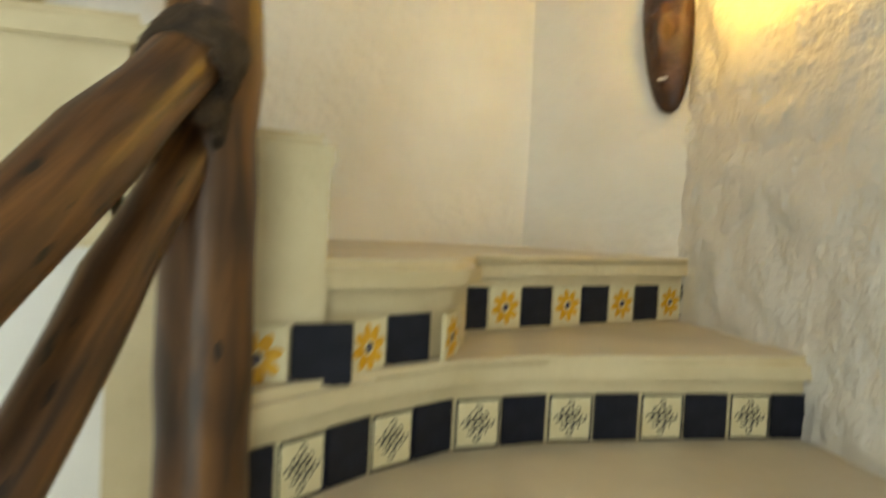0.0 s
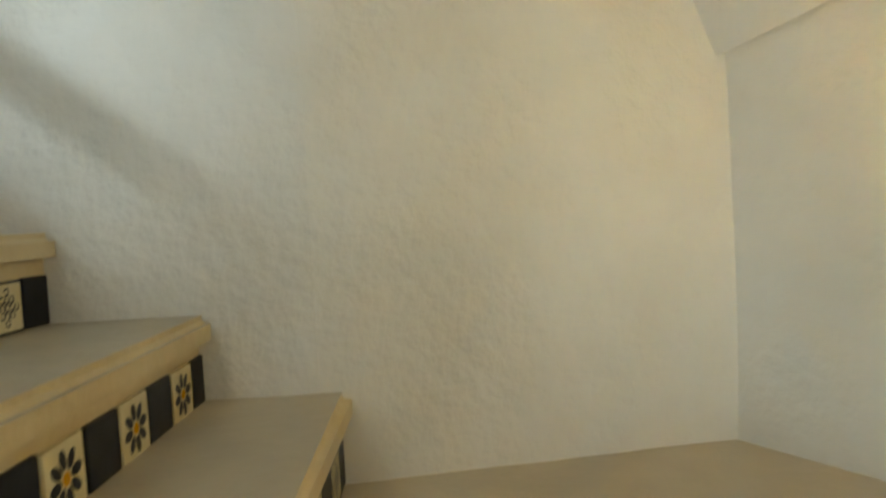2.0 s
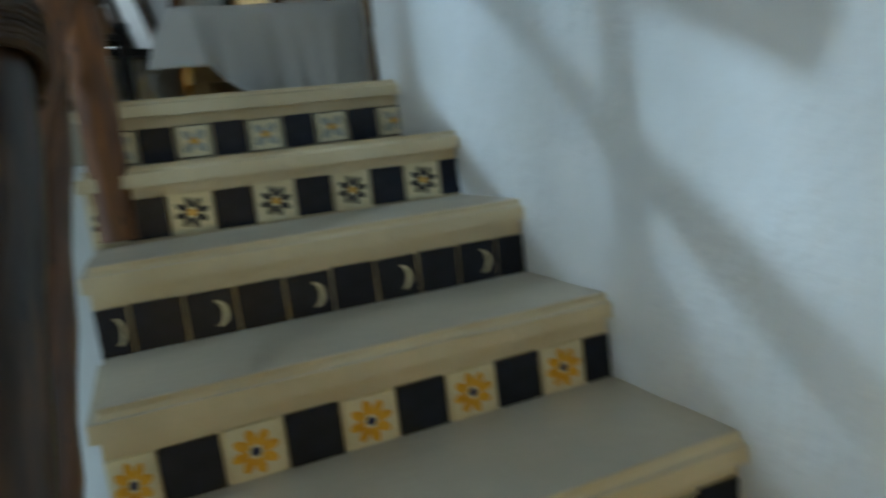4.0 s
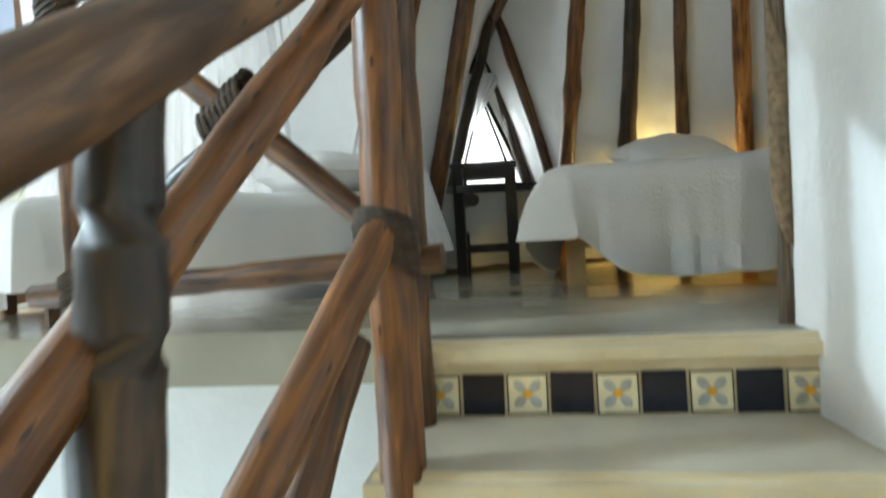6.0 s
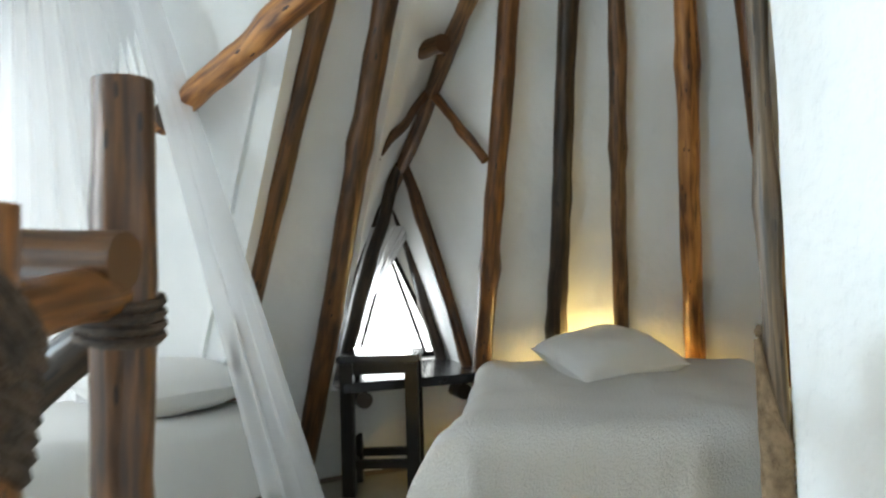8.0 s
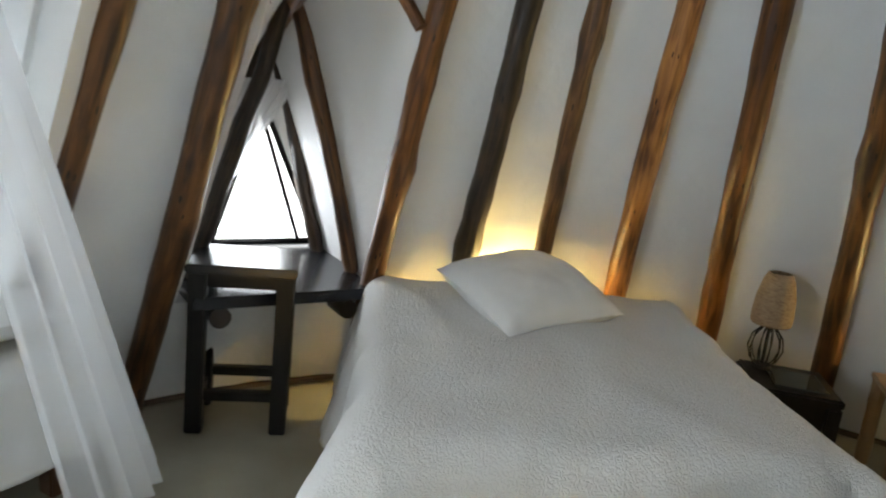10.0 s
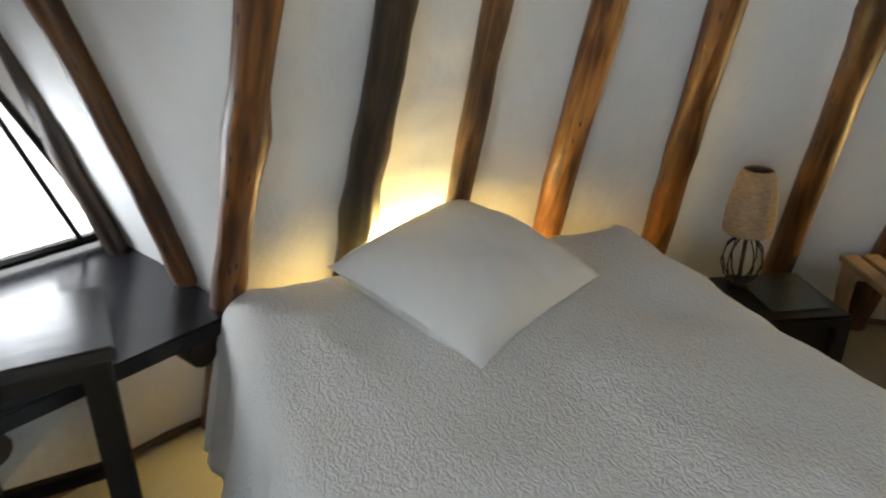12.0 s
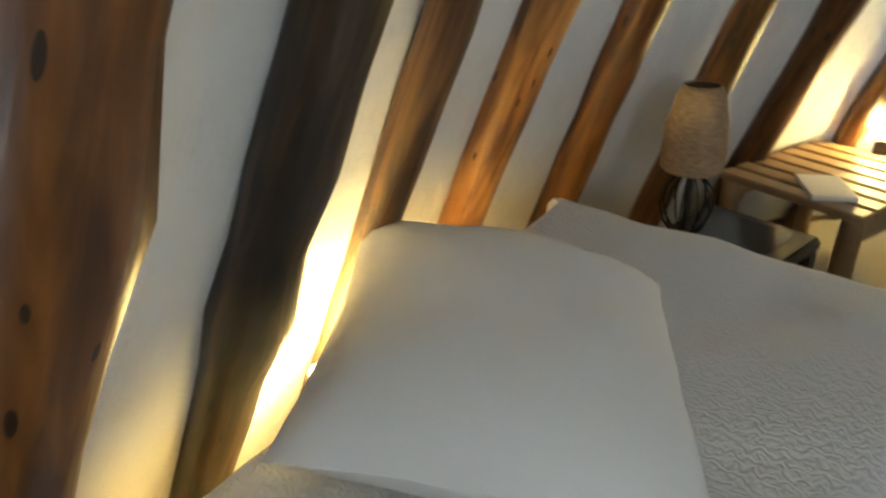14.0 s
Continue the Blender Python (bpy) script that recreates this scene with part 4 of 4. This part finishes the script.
tube_into(bm, [(0, 0, 0.0), (0, 0, 0.012)], 0.034, 16)
finish("cage", bm, IRON, lamp)

bench = tagged(new("slat_table"), "low weathered wooden slat table", "table")
bench.matrix_world = pose(1.43, 3.70, F, 0, 0, -27)
for i in range(7):
    box("slat", (0.055, 0.40, 0.022), (-0.21 + 0.07 * i, 0, 0.345), SLAT_WOOD, bench, 0.003)
for sy in (-0.18, 0.18):
    box("apron", (0.46, 0.025, 0.06), (0, sy, 0.303), SLAT_WOOD, bench, 0.003)
for sx in (-0.21, 0.21):
    for sy in (-0.17, 0.17):
        log("leg", (sx, sy, 0), (sx, sy, 0.333), 0.022, 0.026, SLAT_WOOD, 0.002, int(sx * 10 + sy * 10) + 200, bench, sides=10, n=8)
book = tagged(box("leaflet", (0.16, 0.11, 0.012), (0, 0, 0), LINEN, None, 0.002), "small pale leaflet on the slat table", "leaflet")
book.matrix_world = pose(1.28, 3.72, F + 0.362, 0, 0, 20)


def glow_lamp(at, lab):
    """A small amber wall lamp: back plate and a bulb."""
    root = tagged(new("wall_lamp"), lab, "lamp")
    root.location = at
    bm = bmesh.new()
    bmesh.ops.create_uvsphere(bm, u_segments=16, v_segments=10, radius=0.014)
    m, n, l, b = material("lit_bulb")
    b.inputs["Emission Color"].default_value, b.inputs["Emission Strength"].default_value = (1, 0.6, 0.22, 1), 8
    ob = finish("bulb", bm, m, root)
    ob.visible_shadow = False
    box("base", (0.04, 0.04, 0.05), (0, 0, -0.05), IRON, root, 0.004)
    return root


glow_lamp((0.0, 4.36, F + 0.40), "small lit amber lamp behind the bed head")
glow_lamp((1.66, 3.60, F + 0.42), "small lit amber lamp by the slat table")
sc = glow_lamp((-0.72, -0.90, 0.80), "lit amber wall sconce on the rough plaster")

# carved mask
bm = bmesh.new()
NA, NB = 40, 28
g = {}
for i in range(NA + 1):
    v = i / NA
    z = 0.215 - 0.43 * v
    half = 0.074 * max(0, 1 - abs(2 * v - 1) ** 2.8) ** 0.5 * (1.10 - 0.42 * v)
    for j in range(NB + 1):
        u = j / NB * 2 - 1
        d = 0.045 * math.sqrt(max(0, 1 - u * u)) * (math.sin(math.pi * min(1, v * 0.96 + 0.02)) ** 0.6)
        d += 0.022 * math.exp(-(u / 0.20) ** 2) * (math.exp(-((v - 0.52) / 0.10) ** 2) + 0.4 * math.exp(-((v - 0.40) / 0.12) ** 2))
        d -= 0.012 * math.exp(-((abs(u) - 0.45) / 0.22) ** 2 - ((v - 0.47) / 0.045) ** 2)
        d += 0.010 * math.exp(-((v - 0.38) / 0.03) ** 2) * (1 - u * u)
        d += 0.012 * math.exp(-(u / 0.38) ** 2) * (math.exp(-((v - 0.76) / 0.02) ** 2) + math.exp(-((v - 0.83) / 0.02) ** 2))
        g[i, j] = bm.verts.new((u * half, -d, z))
for i in range(NA):
    for j in range(NB):
        bm.faces.new((g[i, j], g[i + 1, j], g[i + 1, j + 1], g[i, j + 1]))
bmesh.ops.recalc_face_normals(bm, faces=bm.faces)
carving = tagged(new("carved_mask"), "long dark carved wooden mask hanging on the wall", "mask")
mk = finish("face", bm, MASK_WOOD, carving)
mk.modifiers.new("thickness", "SOLIDIFY").thickness = 0.008
tm = box("mouth_inlay", (0.028, 0.008, 0.008), (0, -0.046, -0.128), LINEN, carving, 0.002)
carving.matrix_world = pose(-0.325, -1.052, 0.672, 0, -4, 180 + 30) @ Matrix.Diagonal((1.08, 1, 1.06, 1))

# ---- riser tiles ----
T = 0.1


def disc(bm, cx, cy, rx, ry, rot, z, mat, n=12):
    c, s = math.cos(rot), math.sin(rot)
    vs = []
    for k in range(n):
        a = 2 * math.pi * k / n
        px, py = rx * math.cos(a), ry * math.sin(a)
        vs.append(bm.verts.new((cx + c * px - s * py, cy + s * px + c * py, z)))
    f = bm.faces.new(vs)
    f.material_index = mat


def tile_mesh(kind):
    bm = bmesh.new()
    box_bm(bm, (T, T, 0.008), (0, 0, 0.0), None, 0.0015)
    z = 0.0044
    if kind == "yellow":
        for k in range(8):
            a = 2 * math.pi * k / 8 + 0.2
            disc(bm, 0.027 * math.cos(a), 0.027 * math.sin(a), 0.016, 0.0095, a, z, 1, 10)
        disc(bm, 0, 0, 0.0085, 0.0085, 0, z + 0.0004, 2)
        mats = [TILE_CREAM, TILE_YELLOW, TILE_BLUE]
    elif kind == "daisy":
        for k in range(8):
            a = 2 * math.pi * k / 8 + 0.2
            disc(bm, 0.027 * math.cos(a), 0.027 * math.sin(a), 0.015, 0.0085, a, z, 1, 10)
        disc(bm, 0, 0, 0.010, 0.010, 0, z + 0.0004, 2)
        mats = [TILE_CREAM, TILE_NAVY, TILE_YELLOW]
    elif kind == "diamond":
        for s in (-1, 1):
            for dx, dy, w, h in ((s * 0.047, 0, 0.0025, 0.0485), (0, s * 0.047, 0.0485, 0.0025)):
                f = bm.faces.new([bm.verts.new((dx + a * w, dy + b * h, z)) for a, b in ((-1, -1), (1, -1), (1, 1), (-1, 1))])
                f.material_index = 1
        for i in range(-2, 3):
            for j in range(-2, 3):
                if abs(i) + abs(j) <= 2:
                    cx, cy = i * 0.0145, j * 0.0145
                    for k in range(7):
                        a0_, a1_ = k * 0.75 + i + j * 2, (k + 1) * 0.75 + i + j * 2
                        q = [(cx + r * math.cos(a), cy + r * math.sin(a), z) for r, a in ((0.0048, a0_), (0.0086, a0_), (0.0086, a1_), (0.0048, a1_))]
                        f = bm.faces.new([bm.verts.new(p) for p in q])
                        f.material_index = 1
        mats = [TILE_CREAM, TILE_NAVY]
    elif kind == "moon":
        outer, inner = [], []
        for k in range(13):
            a = -1.35 + 2.7 * k / 12
            outer.append((0.008 + 0.026 * math.cos(a), 0.030 * math.sin(a)))
            inner.append((0.000 + 0.022 * math.cos(a), 0.028 * math.sin(a)))
        for k in range(12):
            f = bm.faces.new([bm.verts.new((*p, z)) for p in (inner[k], outer[k], outer[k + 1], inner[k + 1])])
            f.material_index = 1
        mats = [TILE_NAVY, TILE_CREAM]
    elif kind == "star":
        for k in range(4):
            a = math.pi / 4 + math.pi / 2 * k
            disc(bm, 0.026 * math.cos(a), 0.026 * math.sin(a), 0.018, 0.012, a, z, 1, 10)
        disc(bm, 0, 0, 0.012, 0.012, 0, z, 2)
        for s in (-1, 1):
            for dx, dy, w, h in ((s * 0.047, 0, 0.002, 0.0485), (0, s * 0.047, 0.0485, 0.002)):
                f = bm.faces.new([bm.verts.new((dx + a * w, dy + b * h, z)) for a, b in ((-1, -1), (1, -1), (1, 1), (-1, 1))])
                f.material_index = 3
        mats = [TILE_CREAM, TILE_GREY, TILE_YELLOW, TILE_NAVY]
    else:
        mats = [TILE_NAVY]
    me = bpy.data.meshes.new("tile_" + kind)
    bm.normal_update()
    bm.to_mesh(me)
    bm.free()
    for m in mats:
        me.materials.append(m)
    return me


TILES = {k: tile_mesh(k) for k in ("yellow", "daisy", "diamond", "moon", "star", "navy")}
rt = random.Random(5)


def tile_row(kind, z, x_pat, y, x_lo, x_hi):
    """Painted tiles alternating with plain ones along a straight riser; the last is cut at the wall."""
    p = 0.1055
    i = -12
    while i < 12:
        cx = x_pat + i * p
        lo, hi_ = max(cx - T / 2, x_lo), min(cx + T / 2, x_hi)
        if hi_ - lo > 0.02:
            ob = new("tile", TILES[kind if i % 2 == 0 else "navy"])
            ob.parent = stairs
            k = (hi_ - lo) / T
            ob.matrix_world = pose((lo + hi_) / 2, y - 0.003 + rt.uniform(-0.0008, 0.0008), z + rt.uniform(-0.0015, 0.0015), 90, rt.uniform(-1.2, 1.2), 0) @ Matrix.Diagonal((k, 1, 1, 1))
        i += 1


KINDS = ["diamond", "daisy", "diamond", "yellow", "moon", "daisy", "star"]
PAT = [-0.12, -0.122, -0.142, -0.118, -0.13, -0.116, -0.266]
for k in range(7):
    tile_row(KINDS[k], k * R + (0.057, 0.054, 0.052, 0.047, 0.047, 0.057, 0.057)[k], PAT[k], RISER_Y[k], LEFT_X, 0.0)


def tile_path(kind, pts, z, skip=0.0, phase=0):
    """Tiles along a winding riser, each turned to the riser's face."""
    p, run, k = 0.1055, skip + 0.052, phase
    for (ax, ay), (bx, by) in zip(pts, pts[1:]):
        d = Vector((bx - ax, by - ay, 0))
        ln = d.length
        d.normalize()
        out_n = Vector((d.y, -d.x, 0))
        if out_n.x > 0:
            out_n = -out_n
        while run < ln:
            c = Vector((ax, ay, z)) + d * run + out_n * 0.003
            ob = new("tile", TILES[kind if k % 2 == 0 else "navy"])
            ob.parent = stairs
            zz, yy = out_n, Vector((0, 0, 1))
            ob.matrix_world = Matrix.Translation(c) @ Matrix((yy.cross(zz), yy, zz)).transposed().to_4x4()
            run += p
            k += 1
        run -= ln


tile_path("yellow", [(-1.138, 0.215), (-1.103, 0.05), (-1.007, -0.06), (-0.937, -0.20), (-0.86, -0.25)], -R + 0.038, 0.0)
tile_path("yellow", land[4:7], -R + 0.058, 0.0, 1)
tile_path("diamond", low1[0:6], -2 * R + 0.052, 0.0, 1)
